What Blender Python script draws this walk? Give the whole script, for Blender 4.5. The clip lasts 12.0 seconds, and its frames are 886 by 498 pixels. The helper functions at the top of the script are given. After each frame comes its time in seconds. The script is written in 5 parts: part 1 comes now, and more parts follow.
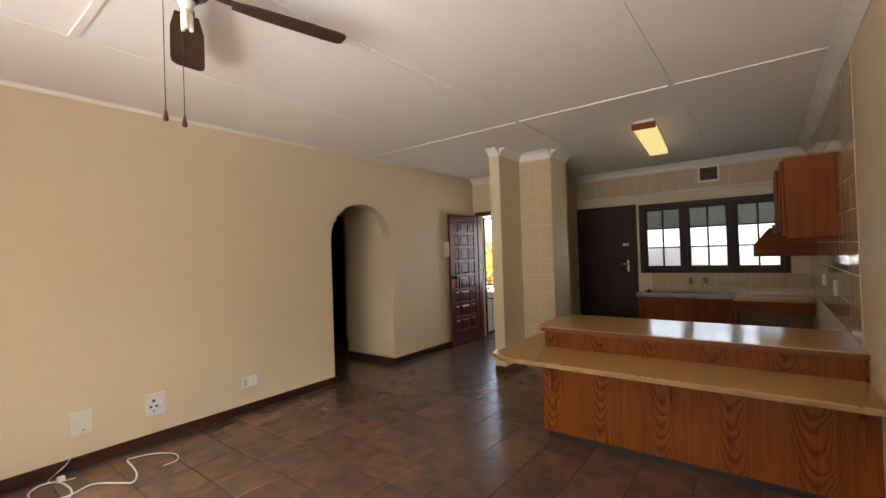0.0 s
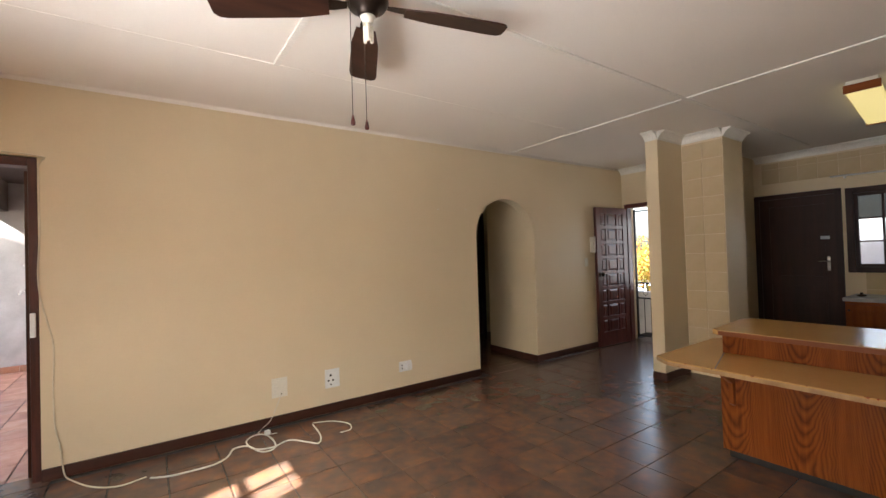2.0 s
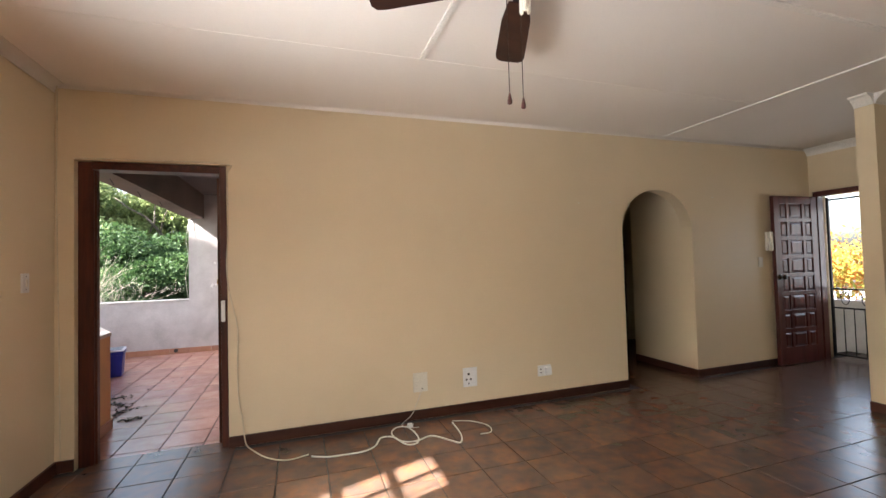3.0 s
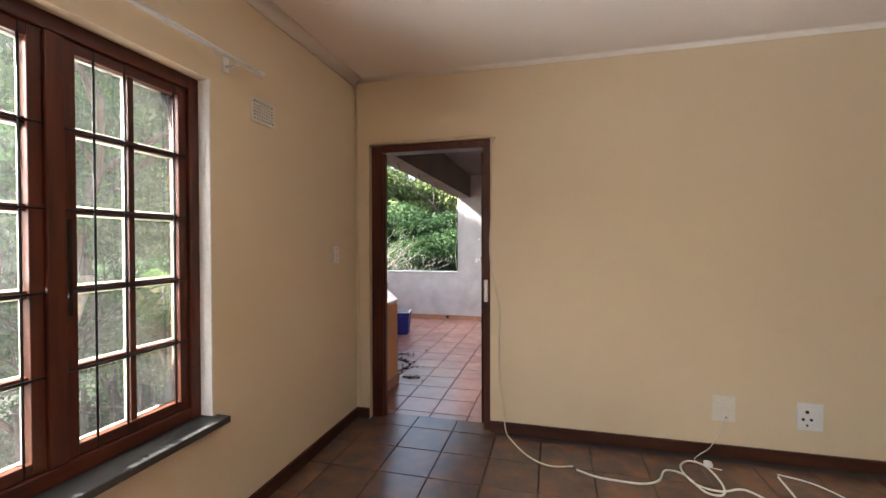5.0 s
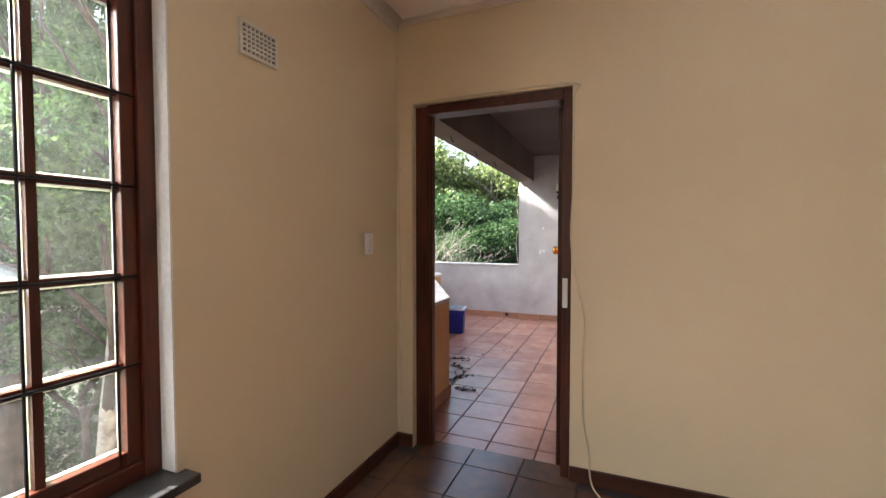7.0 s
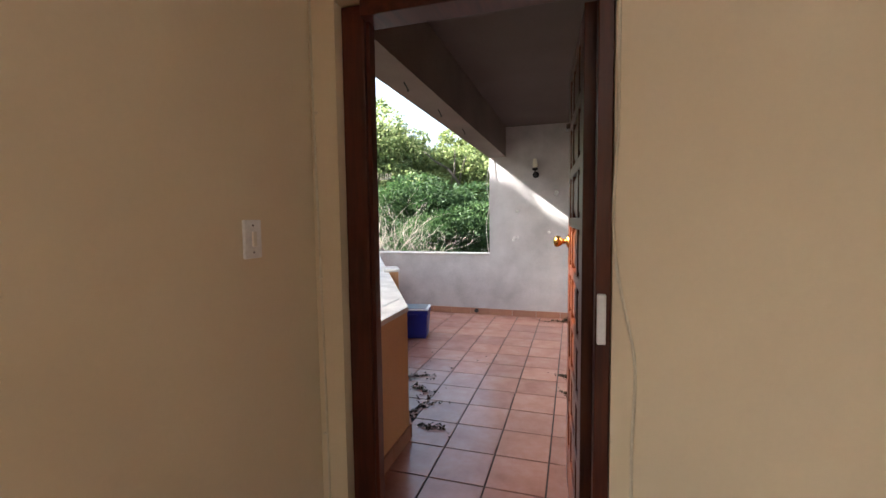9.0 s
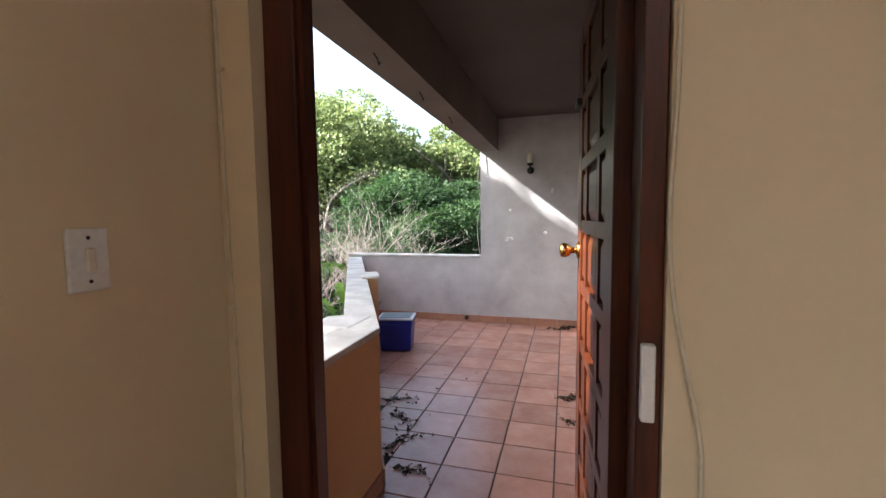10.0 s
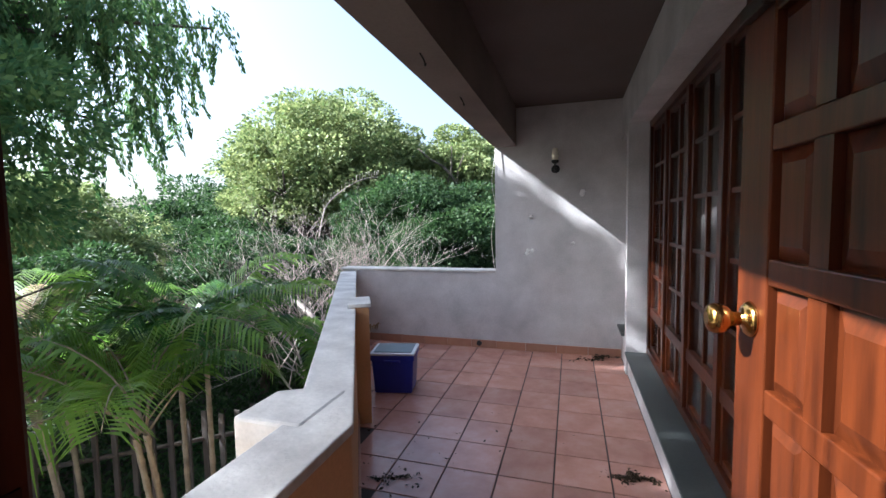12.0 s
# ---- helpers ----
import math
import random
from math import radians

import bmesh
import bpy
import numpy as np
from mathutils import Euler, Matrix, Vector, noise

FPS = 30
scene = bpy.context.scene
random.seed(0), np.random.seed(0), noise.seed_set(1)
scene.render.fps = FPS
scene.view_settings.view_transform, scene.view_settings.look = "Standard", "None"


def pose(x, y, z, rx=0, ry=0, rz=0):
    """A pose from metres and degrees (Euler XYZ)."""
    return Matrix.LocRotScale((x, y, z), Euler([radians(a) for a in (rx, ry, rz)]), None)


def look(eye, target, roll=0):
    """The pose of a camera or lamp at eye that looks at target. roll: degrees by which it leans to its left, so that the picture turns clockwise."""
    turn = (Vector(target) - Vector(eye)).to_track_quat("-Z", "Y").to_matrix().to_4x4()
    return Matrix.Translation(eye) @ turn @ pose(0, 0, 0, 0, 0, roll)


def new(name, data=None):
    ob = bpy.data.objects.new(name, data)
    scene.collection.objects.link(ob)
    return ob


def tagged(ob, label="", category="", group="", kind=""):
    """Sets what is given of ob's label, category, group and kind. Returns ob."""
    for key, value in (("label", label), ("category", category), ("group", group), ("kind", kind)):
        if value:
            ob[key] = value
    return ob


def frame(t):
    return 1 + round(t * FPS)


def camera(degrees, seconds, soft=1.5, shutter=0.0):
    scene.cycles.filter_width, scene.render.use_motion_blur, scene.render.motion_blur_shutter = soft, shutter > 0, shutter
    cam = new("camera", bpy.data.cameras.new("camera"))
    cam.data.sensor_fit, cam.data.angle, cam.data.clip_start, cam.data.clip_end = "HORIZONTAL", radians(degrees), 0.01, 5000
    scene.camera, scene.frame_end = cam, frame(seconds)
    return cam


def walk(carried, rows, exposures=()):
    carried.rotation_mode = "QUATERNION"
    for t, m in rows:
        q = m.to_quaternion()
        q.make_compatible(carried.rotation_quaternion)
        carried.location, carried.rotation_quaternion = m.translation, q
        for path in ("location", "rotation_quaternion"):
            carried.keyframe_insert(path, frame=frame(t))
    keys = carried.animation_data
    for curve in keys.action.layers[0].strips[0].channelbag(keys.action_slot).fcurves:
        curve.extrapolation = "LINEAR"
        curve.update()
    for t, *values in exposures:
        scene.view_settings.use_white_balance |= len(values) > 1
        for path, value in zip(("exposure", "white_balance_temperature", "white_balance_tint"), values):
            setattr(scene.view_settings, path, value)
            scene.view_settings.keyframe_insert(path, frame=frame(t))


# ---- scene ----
cam = camera(92.7, 12.0)
PATH = [
    (0, (1.706, -3.825, 1.39), (3.293, -2.609, 1.413), -1.9),
    (0.5, (1.679, -3.804, 1.381), (3.188, -2.491, 1.411), -1.9),
    (1, (1.672, -3.781, 1.382), (3.074, -2.356, 1.414), -1.9),
    (1.5, (1.65, -3.757, 1.374), (2.943, -2.231, 1.408), -1.9),
    (2, (1.617, -3.712, 1.358), (2.759, -2.071, 1.391), -1.8),
    (2.5, (1.584, -3.615, 1.332), (2.486, -1.83, 1.378), -1.7),
    (3, (1.548, -3.49, 1.313), (2.189, -1.596, 1.375), -1.6),
    (3.5, (1.485, -3.36, 1.326), (1.791, -1.384, 1.392), -1.4),
    (3.7, (1.451, -3.319, 1.335), (1.618, -1.327, 1.402), -1.2),
    (5.3, (1.462, -2.906, 1.336), (0.852, -1.002, 1.289), -0.1),
    (5.5, (1.462, -2.861, 1.329), (0.791, -0.978, 1.275), -0.1),
    (6, (1.397, -2.696, 1.325), (0.665, -0.836, 1.263), 0.1),
    (6.5, (1.309, -2.503, 1.322), (0.559, -0.649, 1.264), 0.1),
    (7, (1.248, -2.303, 1.306), (0.492, -0.453, 1.238), -0.0),
    (7.2, (1.223, -2.203, 1.31), (0.474, -0.35, 1.231), -0.0),
    (9, (0.919, -1.363, 1.31), (0.33, 0.543, 1.169), -0.7),
    (9.5, (0.877, -1.108, 1.322), (0.31, 0.804, 1.168), -0.9),
    (10, (0.845, -0.889, 1.328), (0.29, 1.027, 1.177), -0.7),
    (10.5, (0.768, -0.647, 1.334), (0.222, 1.271, 1.18), -1.0),
    (11, (0.688, -0.445, 1.338), (0.143, 1.474, 1.193), -0.8),
    (11.5, (0.625, -0.235, 1.362), (0.064, 1.68, 1.218), -1.0),
    (12, (0.577, -0.064, 1.387), (-0.002, 1.846, 1.249), -1.0),
]
EXPOSURES = [(0, 3.75, 6400, 10), (2, 3.7, 6300, 10), (3.7, 3.5, 6150, 10), (5.5, 3.35, 6000, 9), (7.2, 3.3, 6000, 9), (9, 3.15, 6100, 9), (10.5, 2.85, 5750, 8.5), (12, 2.45, 5400, 8.5)]
walk(cam, [(t, look(eye, target, roll)) for t, eye, target, roll in PATH], EXPOSURES)

# ---- world, sun ----
SUN_FROM = Vector((-2.485, -0.843, 1.97)).normalized()
world = bpy.data.worlds.new("world")
scene.world = world
world.use_nodes = True
wn = world.node_tree
sky = wn.nodes.new("ShaderNodeTexSky")
sky.sky_type, sky.sun_disc = "NISHITA", False
sky.sun_elevation = math.asin(SUN_FROM.z)
sky.sun_rotation = math.atan2(SUN_FROM.x, SUN_FROM.y)
sky.air_density, sky.dust_density, sky.ozone_density = 1.0, 4.5, 0.4
haze = wn.nodes.new("ShaderNodeHueSaturation")
haze.inputs["Saturation"].default_value = 0.7
wn.links.new(sky.outputs[0], haze.inputs["Color"])
wn.links.new(haze.outputs[0], wn.nodes["Background"].inputs[0])
wn.nodes["Background"].inputs[1].default_value = 0.075
sun = new("sun", bpy.data.lights.new("sun", "SUN"))
sun.data.energy, sun.data.angle, sun.data.color = 5.0, radians(0.6), (1.0, 0.94, 0.86)
sun.matrix_world = look((0, 0, 30), Vector((0, 0, 30)) - SUN_FROM)



def opening_light(name, at, towards, w, h, watts, colour, spread=150):
    """Sky light standing in a window or door opening."""
    l = new(name, bpy.data.lights.new(name, "AREA"))
    l.data.shape, l.data.size, l.data.size_y, l.data.energy, l.data.color = "RECTANGLE", w, h, watts, colour
    l.data.spread = radians(spread)
    l.matrix_world = look(at, towards)
    return l


opening_light("window_light", (-0.03, -2.9, 1.32), (2.4, -2.5, 3.3), 2.4, 1.3, 5.0, (0.96, 0.97, 1.0), 92)
opening_light("window_sky_light", (-0.028, -2.9, 1.3), (1.0, -1.8, -0.1), 2.4, 1.3, 2.3, (0.9, 0.95, 1.0), 108)
opening_light("kitchen_window_light", (8.78, -3.16, 1.52), (0.0, -3.16, 1.4), 1.7, 0.32, 0.1, (0.95, 0.98, 1.0))
opening_light("front_door_light", (8.0, -0.52, 1.35), (0.0, -0.8, 0.7), 0.8, 1.0, 0.3, (0.98, 0.99, 1.0))

# ---- materials ----
def nodes_of(name):
    m = bpy.data.materials.new(name)
    m.use_nodes = True
    return m, m.node_tree.nodes, m.node_tree.links, m.node_tree.nodes["Principled BSDF"]


def ramp(ns, stops):
    r = ns.new("ShaderNodeValToRGB")
    while len(r.color_ramp.elements) < len(stops):
        r.color_ramp.elements.new(0.5)
    for e, (p, c) in zip(r.color_ramp.elements, stops):
        e.position, e.color = p, (*c, 1)
    return r


def coords(ns, ls, scale=(1, 1, 1), per_object=False):
    tc, mp = ns.new("ShaderNodeTexCoord"), ns.new("ShaderNodeMapping")
    mp.inputs["Scale"].default_value = scale
    ls.new(tc.outputs["Object"], mp.inputs[0])
    if per_object:
        oi, mu = ns.new("ShaderNodeObjectInfo"), ns.new("ShaderNodeMath")
        mu.operation = "MULTIPLY"
        mu.inputs[1].default_value = 37.0
        ls.new(oi.outputs["Random"], mu.inputs[0])
        ls.new(mu.outputs[0], mp.inputs["Location"])
    return mp


def noise_node(ns, ls, mp, scale, detail=4.0, rough=0.55):
    n = ns.new("ShaderNodeTexNoise")
    n.inputs["Scale"].default_value, n.inputs["Detail"].default_value = scale, detail
    n.inputs["Roughness"].default_value = rough
    ls.new(mp.outputs[0], n.inputs["Vector"])
    return n


def bump(ns, ls, src, p, strength, dist=0.01):
    b = ns.new("ShaderNodeBump")
    b.inputs["Strength"].default_value, b.inputs["Distance"].default_value = strength, dist
    ls.new(src, b.inputs["Height"])
    ls.new(b.outputs[0], p.inputs["Normal"])


def mixc(ns, ls, fac, a, b, mode="MIX"):
    m = ns.new("ShaderNodeMix")
    m.data_type, m.blend_type = "RGBA", mode
    for sock, v in ((m.inputs[0], fac), (m.inputs[6], a), (m.inputs[7], b)):
        if isinstance(v, (int, float)):
            sock.default_value = v
        elif isinstance(v, tuple):
            sock.default_value = (*v, 1)
        else:
            ls.new(v, sock)
    return m.outputs[2]


def plain(name, c, c2=None, rough=0.6, big=1.2, small=40.0, bumps=0.15, metal=0.0, rough_var=0.1, dist=0.004, per_object=False, spec=0.5, grain=0.12):
    """Two-scale mottled surface."""
    m, ns, ls, p = nodes_of(name)
    mp = coords(ns, ls, per_object=per_object)
    c2 = c2 or tuple(v * 0.8 for v in c)
    n1, n2 = noise_node(ns, ls, mp, big, 5), noise_node(ns, ls, mp, small, 3)
    r = ramp(ns, ((0.35, c), (0.75, c2)))
    ls.new(n1.outputs[0], r.inputs[0])
    g = ramp(ns, ((0.3, (1 - grain,) * 3), (0.7, (1, 1, 1))))
    ls.new(n2.outputs[0], g.inputs[0])
    ls.new(mixc(ns, ls, 1.0, r.outputs[0], g.outputs[0], "MULTIPLY"), p.inputs["Base Color"])
    mr = ns.new("ShaderNodeMapRange")
    mr.inputs["To Min"].default_value, mr.inputs["To Max"].default_value = max(0.02, rough - rough_var), min(1, rough + rough_var)
    ls.new(n1.outputs[0], mr.inputs[0])
    ls.new(mr.outputs[0], p.inputs["Roughness"])
    p.inputs["Metallic"].default_value = metal
    p.inputs["Specular IOR Level"].default_value = spec
    if bumps:
        bump(ns, ls, n2.outputs[0], p, bumps, dist)
    return m


def wood(name, dark, light, rough=0.35, axis="z", scale=1.0, rings=False, per_object=False, coat=0.0, spec=0.35):
    """Wood with the grain along one axis; rings=True gives cathedral figure."""
    m, ns, ls, p = nodes_of(name)
    s = [9.0 * scale] * 3
    s["xyz".index(axis)] = 0.7 * scale
    mp = coords(ns, ls, s, per_object)
    n = noise_node(ns, ls, mp, 1.6, 6, 0.6)
    src = n.outputs[0]
    if rings:
        s2 = [2.3 * scale] * 3
        s2["xyz".index(axis)] = 1.15 * scale
        mp2 = coords(ns, ls, s2, per_object)
        w = ns.new("ShaderNodeTexNoise")
        w.inputs["Scale"].default_value, w.inputs["Detail"].default_value = 1.0, 0.6
        ls.new(mp2.outputs[0], w.inputs["Vector"])
        mu, fr = ns.new("ShaderNodeMath"), ns.new("ShaderNodeMath")
        mu.operation, fr.operation = "MULTIPLY", "PINGPONG"
        mu.inputs[1].default_value, fr.inputs[1].default_value = 30.0, 0.5
        ls.new(w.outputs[0], mu.inputs[0])
        ls.new(mu.outputs[0], fr.inputs[0])
        ad = ns.new("ShaderNodeMath")
        ad.operation = "MULTIPLY_ADD"
        ad.inputs[1].default_value = 0.55
        ls.new(fr.outputs[0], ad.inputs[0])
        sc = ns.new("ShaderNodeMath")
        sc.operation = "MULTIPLY"
        sc.inputs[1].default_value = 0.6
        ls.new(n.outputs[0], sc.inputs[0])
        ls.new(sc.outputs[0], ad.inputs[2])
        src = ad.outputs[0]
    r = ramp(ns, ((0.3, dark), (0.68, light)))
    ls.new(src, r.inputs[0])
    mp3 = coords(ns, ls, per_object=per_object)
    big = noise_node(ns, ls, mp3, 1.7, 3)
    g = ramp(ns, ((0.3, (0.75, 0.75, 0.75)), (0.7, (1.1, 1.1, 1.1))))
    ls.new(big.outputs[0], g.inputs[0])
    ls.new(mixc(ns, ls, 1.0, r.outputs[0], g.outputs[0], "MULTIPLY"), p.inputs["Base Color"])
    p.inputs["Roughness"].default_value = rough
    p.inputs["Coat Weight"].default_value = coat
    p.inputs["Specular IOR Level"].default_value = spec
    p.inputs["Coat Roughness"].default_value = 0.15
    bump(ns, ls, n.outputs[0], p, 0.12, 0.003)
    return m


def tile_mat(name, stops, rough, patch=9.0, spec=0.5, bumps=0.25, soft=False):
    m, ns, ls, p = nodes_of(name)
    mp = coords(ns, ls, per_object=True)
    n1, n2 = noise_node(ns, ls, mp, patch, 3 if soft else 6, 0.5 if soft else 0.62), noise_node(ns, ls, mp, 55, 3)
    r = ramp(ns, stops)
    ls.new(n1.outputs[0], r.inputs[0])
    oi = ns.new("ShaderNodeObjectInfo")
    v = ramp(ns, ((0.0, (0.86, 0.86, 0.88)), (1.0, (1.1, 1.07, 1.04))))
    ls.new(oi.outputs["Random"], v.inputs[0])
    col = mixc(ns, ls, 1.0, r.outputs[0], v.outputs[0], "MULTIPLY")
    if soft:
        spots = noise_node(ns, ls, mp, 11.0, 2, 0.5)
        k = ramp(ns, ((0.42, (1.0, 1.0, 1.0)), (0.72, (1.4, 1.1, 0.86))))
        ls.new(spots.outputs[0], k.inputs[0])
        col = mixc(ns, ls, 1.0, col, k.outputs[0], "MULTIPLY")
    ls.new(col, p.inputs["Base Color"])
    mr = ns.new("ShaderNodeMapRange")
    mr.inputs["To Min"].default_value, mr.inputs["To Max"].default_value = (rough - 0.01, rough + 0.02) if soft else (rough - 0.03, rough + 0.08)
    ls.new(n1.outputs[0], mr.inputs[0])
    ls.new(mr.outputs[0], p.inputs["Roughness"])
    p.inputs["Specular IOR Level"].default_value = spec
    bump(ns, ls, n2.outputs[0], p, bumps, 0.0012)
    return m


def leaf_mat(name, c1, c2, trans=0.35, rough=0.6, by_object=False):
    m, ns, ls, p = nodes_of(name)
    ge = ns.new("ShaderNodeNewGeometry")
    r = ramp(ns, ((0.0, c1), (1.0, c2)))
    ls.new(ns.new("ShaderNodeObjectInfo").outputs["Random"] if by_object else ge.outputs["Random Per Island"], r.inputs[0])
    mp = coords(ns, ls)
    n = noise_node(ns, ls, mp, 0.8, 3)
    g = ramp(ns, ((0.3, (0.65, 0.7, 0.6)), (0.7, (1.2, 1.15, 1.0))))
    ls.new(n.outputs[0], g.inputs[0])
    col = mixc(ns, ls, 1.0, r.outputs[0], g.outputs[0], "MULTIPLY")
    ls.new(col, p.inputs["Base Color"])
    p.inputs["Roughness"].default_value = rough
    p.inputs["Specular IOR Level"].default_value = 0.25
    t = ns.new("ShaderNodeBsdfTranslucent")
    ls.new(col, t.inputs[0])
    mx = ns.new("ShaderNodeMixShader")
    mx.inputs[0].default_value = trans
    ls.new(p.outputs[0], mx.inputs[1])
    ls.new(t.outputs[0], mx.inputs[2])
    ls.new(mx.outputs[0], ns["Material Output"].inputs[0])
    return m


def glass_mat(name, dirt=0.25, tint=(1, 1, 1), low=0.02):
    m, ns, ls, p = nodes_of(name)
    ns.remove(p)
    g, d = ns.new("ShaderNodeBsdfGlass"), ns.new("ShaderNodeBsdfTranslucent")
    g.inputs["IOR"].default_value, g.inputs["Roughness"].default_value = 1.05, 0.0
    g.inputs["Color"].default_value = (*tint, 1)
    gl = ns.new("ShaderNodeBsdfGlossy")
    gl.inputs["Roughness"].default_value = 0.02
    fr = ns.new("ShaderNodeFresnel")
    fr.inputs[0].default_value = 1.5
    mg = ns.new("ShaderNodeMixShader")
    ls.new(fr.outputs[0], mg.inputs[0])
    ls.new(g.outputs[0], mg.inputs[1])
    ls.new(gl.outputs[0], mg.inputs[2])
    d.inputs[0].default_value = (0.75, 0.74, 0.7, 1)
    mp = coords(ns, ls)
    n1, n2 = noise_node(ns, ls, mp, 3.0, 4), noise_node(ns, ls, mp, 45, 4, 0.7)
    mu = ns.new("ShaderNodeMath")
    mu.operation = "MULTIPLY"
    ls.new(n1.outputs[0], mu.inputs[0])
    ls.new(n2.outputs[0], mu.inputs[1])
    mr = ns.new("ShaderNodeMapRange")
    mr.inputs["From Min"].default_value, mr.inputs["From Max"].default_value = 0.12, 0.5
    mr.inputs["To Min"].default_value, mr.inputs["To Max"].default_value = low, dirt
    ls.new(mu.outputs[0], mr.inputs[0])
    mx = ns.new("ShaderNodeMixShader")
    ls.new(mr.outputs[0], mx.inputs[0])
    ls.new(mg.outputs[0], mx.inputs[1])
    ls.new(d.outputs[0], mx.inputs[2])
    ls.new(mx.outputs[0], ns["Material Output"].inputs[0])
    return m


WALL = plain("cream_wall_paint", (0.69, 0.565, 0.375), (0.655, 0.53, 0.345), 0.5, 0.8, 60, 0.03, rough_var=0.03, dist=0.0008, grain=0.02)
REVEAL = plain("white_reveal_paint", (0.8, 0.79, 0.75), (0.72, 0.7, 0.66), 0.55, 2.0, 80, 0.1)
CEIL = plain("ceiling_board_paint", (0.80, 0.74, 0.66), (0.78, 0.72, 0.635), 0.7, 0.7, 60, 0.05, dist=0.001, grain=0.02)
CORNICE = plain("cornice_paint", (0.82, 0.78, 0.70), (0.76, 0.71, 0.63), 0.55, 2, 60, 0.05)
GROUT = plain("dark_floor_grout", (0.045, 0.035, 0.03), (0.03, 0.025, 0.022), 0.9, 4, 120, 0.3)
TILE = tile_mat("slate_look_tile", ((0.28, (0.078, 0.055, 0.046)), (0.5, (0.108, 0.067, 0.05)), (0.72, (0.145, 0.078, 0.05))), 0.24, 6.0, soft=True, bumps=0.06)
VGROUT = plain("verandah_grout", (0.06, 0.042, 0.036), (0.03, 0.024, 0.02), 0.95, 3, 120, 0.3)
VTILE = tile_mat("terracotta_tile", ((0.3, (0.33, 0.165, 0.125)), (0.5, (0.40, 0.21, 0.165)), (0.72, (0.45, 0.27, 0.225))), 0.21, 5.0)
SKIRT_TILE = tile_mat("terracotta_skirting", ((0.3, (0.34, 0.16, 0.10)), (0.7, (0.42, 0.22, 0.14))), 0.5, 6.0)
BASE = wood("dark_skirting_wood", (0.035, 0.012, 0.007), (0.075, 0.026, 0.014), 0.42, "x")
FRAME = wood("meranti_frame", (0.037, 0.008, 0.0035), (0.108, 0.024, 0.009), 0.36, "z", 2.0, coat=0.08)
FRAMEH = wood("meranti_frame_cross", (0.037, 0.008, 0.0035), (0.108, 0.024, 0.009), 0.36, "y", 2.0, coat=0.08)
DOORW = wood("varnished_door_wood", (0.026, 0.0055, 0.0015), (0.085, 0.0185, 0.004), 0.36, "z", 2.4, coat=0.14, spec=0.25)
KDOOR = wood("dark_kitchen_door_wood", (0.02, 0.006, 0.0035), (0.05, 0.015, 0.008), 0.5, "z")
FDOOR = wood("red_brown_door_wood", (0.06, 0.013, 0.010), (0.13, 0.032, 0.024), 0.32, "z", coat=0.3)


def cathedral_veneer(name, dark, light, width=0.37):
    """Plain-sawn veneer: nested arches repeat every leaf width, with plain grain between."""
    m, ns, ls, p = nodes_of(name)

    def node(op, a, b=None, c=None):
        n = ns.new("ShaderNodeMath")
        n.operation = op
        for k, q in enumerate((a, b, c)):
            if q is None:
                continue
            if isinstance(q, (int, float)):
                n.inputs[k].default_value = q
            else:
                ls.new(q, n.inputs[k])
        return n.outputs[0]

    mp = coords(ns, ls)
    sp = ns.new("ShaderNodeSeparateXYZ")
    ls.new(mp.outputs[0], sp.inputs[0])
    wob = noise_node(ns, ls, mp, 3.2, 2).outputs[0]
    grain = noise_node(ns, ls, coords(ns, ls, (30, 30, 1.2)), 2.0, 5, 0.6).outputs[0]
    run = node("ADD", node("ADD", sp.outputs[0], sp.outputs[1]), node("MULTIPLY", wob, 0.10))
    u = node("DIVIDE", node("PINGPONG", run, width / 2), width / 2)
    arch = node("SUBTRACT", node("MULTIPLY", sp.outputs[2], 11.0), node("MULTIPLY", node("MULTIPLY", u, u), 13.0))
    arch = node("ADD", arch, node("MULTIPLY", wob, 3.4))
    line = node("POWER", node("MULTIPLY", node("PINGPONG", arch, 0.5), 2.0), 1.6)
    fade = node("SUBTRACT", 1.0, node("MULTIPLY", u, 0.75))
    val = node("ADD", node("MULTIPLY", node("MULTIPLY", line, fade), 0.42), node("MULTIPLY", grain, 0.7))
    r = ramp(ns, ((0.18, light), (0.75, dark)))
    ls.new(val, r.inputs[0])
    ls.new(r.outputs[0], p.inputs["Base Color"])
    p.inputs["Roughness"].default_value = 0.4
    p.inputs["Specular IOR Level"].default_value = 0.15
    p.inputs["Coat Weight"].default_value = 0.03
    p.inputs["Coat Roughness"].default_value = 0.15
    bump(ns, ls, grain, p, 0.08, 0.002)
    return m


PLY = cathedral_veneer("oak_veneer_panel", (0.10, 0.022, 0.004), (0.27, 0.073, 0.012))
PLYY = wood("oak_veneer_strip", (0.16, 0.047, 0.012), (0.26, 0.085, 0.024), 0.34, "y", 1.0, coat=0.2)
CUPB = wood("cupboard_wood", (0.17, 0.04, 0.008), (0.29, 0.08, 0.016), 0.55, "y", 1.0, spec=0.12)
CUPV = wood("cupboard_door_wood", (0.16, 0.038, 0.008), (0.28, 0.077, 0.015), 0.55, "z", 1.0, spec=0.12)
LAMIN = plain("beige_laminate", (0.52, 0.30, 0.105), (0.46, 0.26, 0.09), 0.2, 2.5, 300, 0.02, rough_var=0.06)
LEDGE_EDGE = plain("worn_laminate_edge", (0.42, 0.26, 0.11), (0.28, 0.15, 0.06), 0.5, 8, 60, 0.2)
BLACK = plain("black_plinth", (0.012, 0.012, 0.013), (0.02, 0.019, 0.018), 0.5, 3, 60, 0.1)
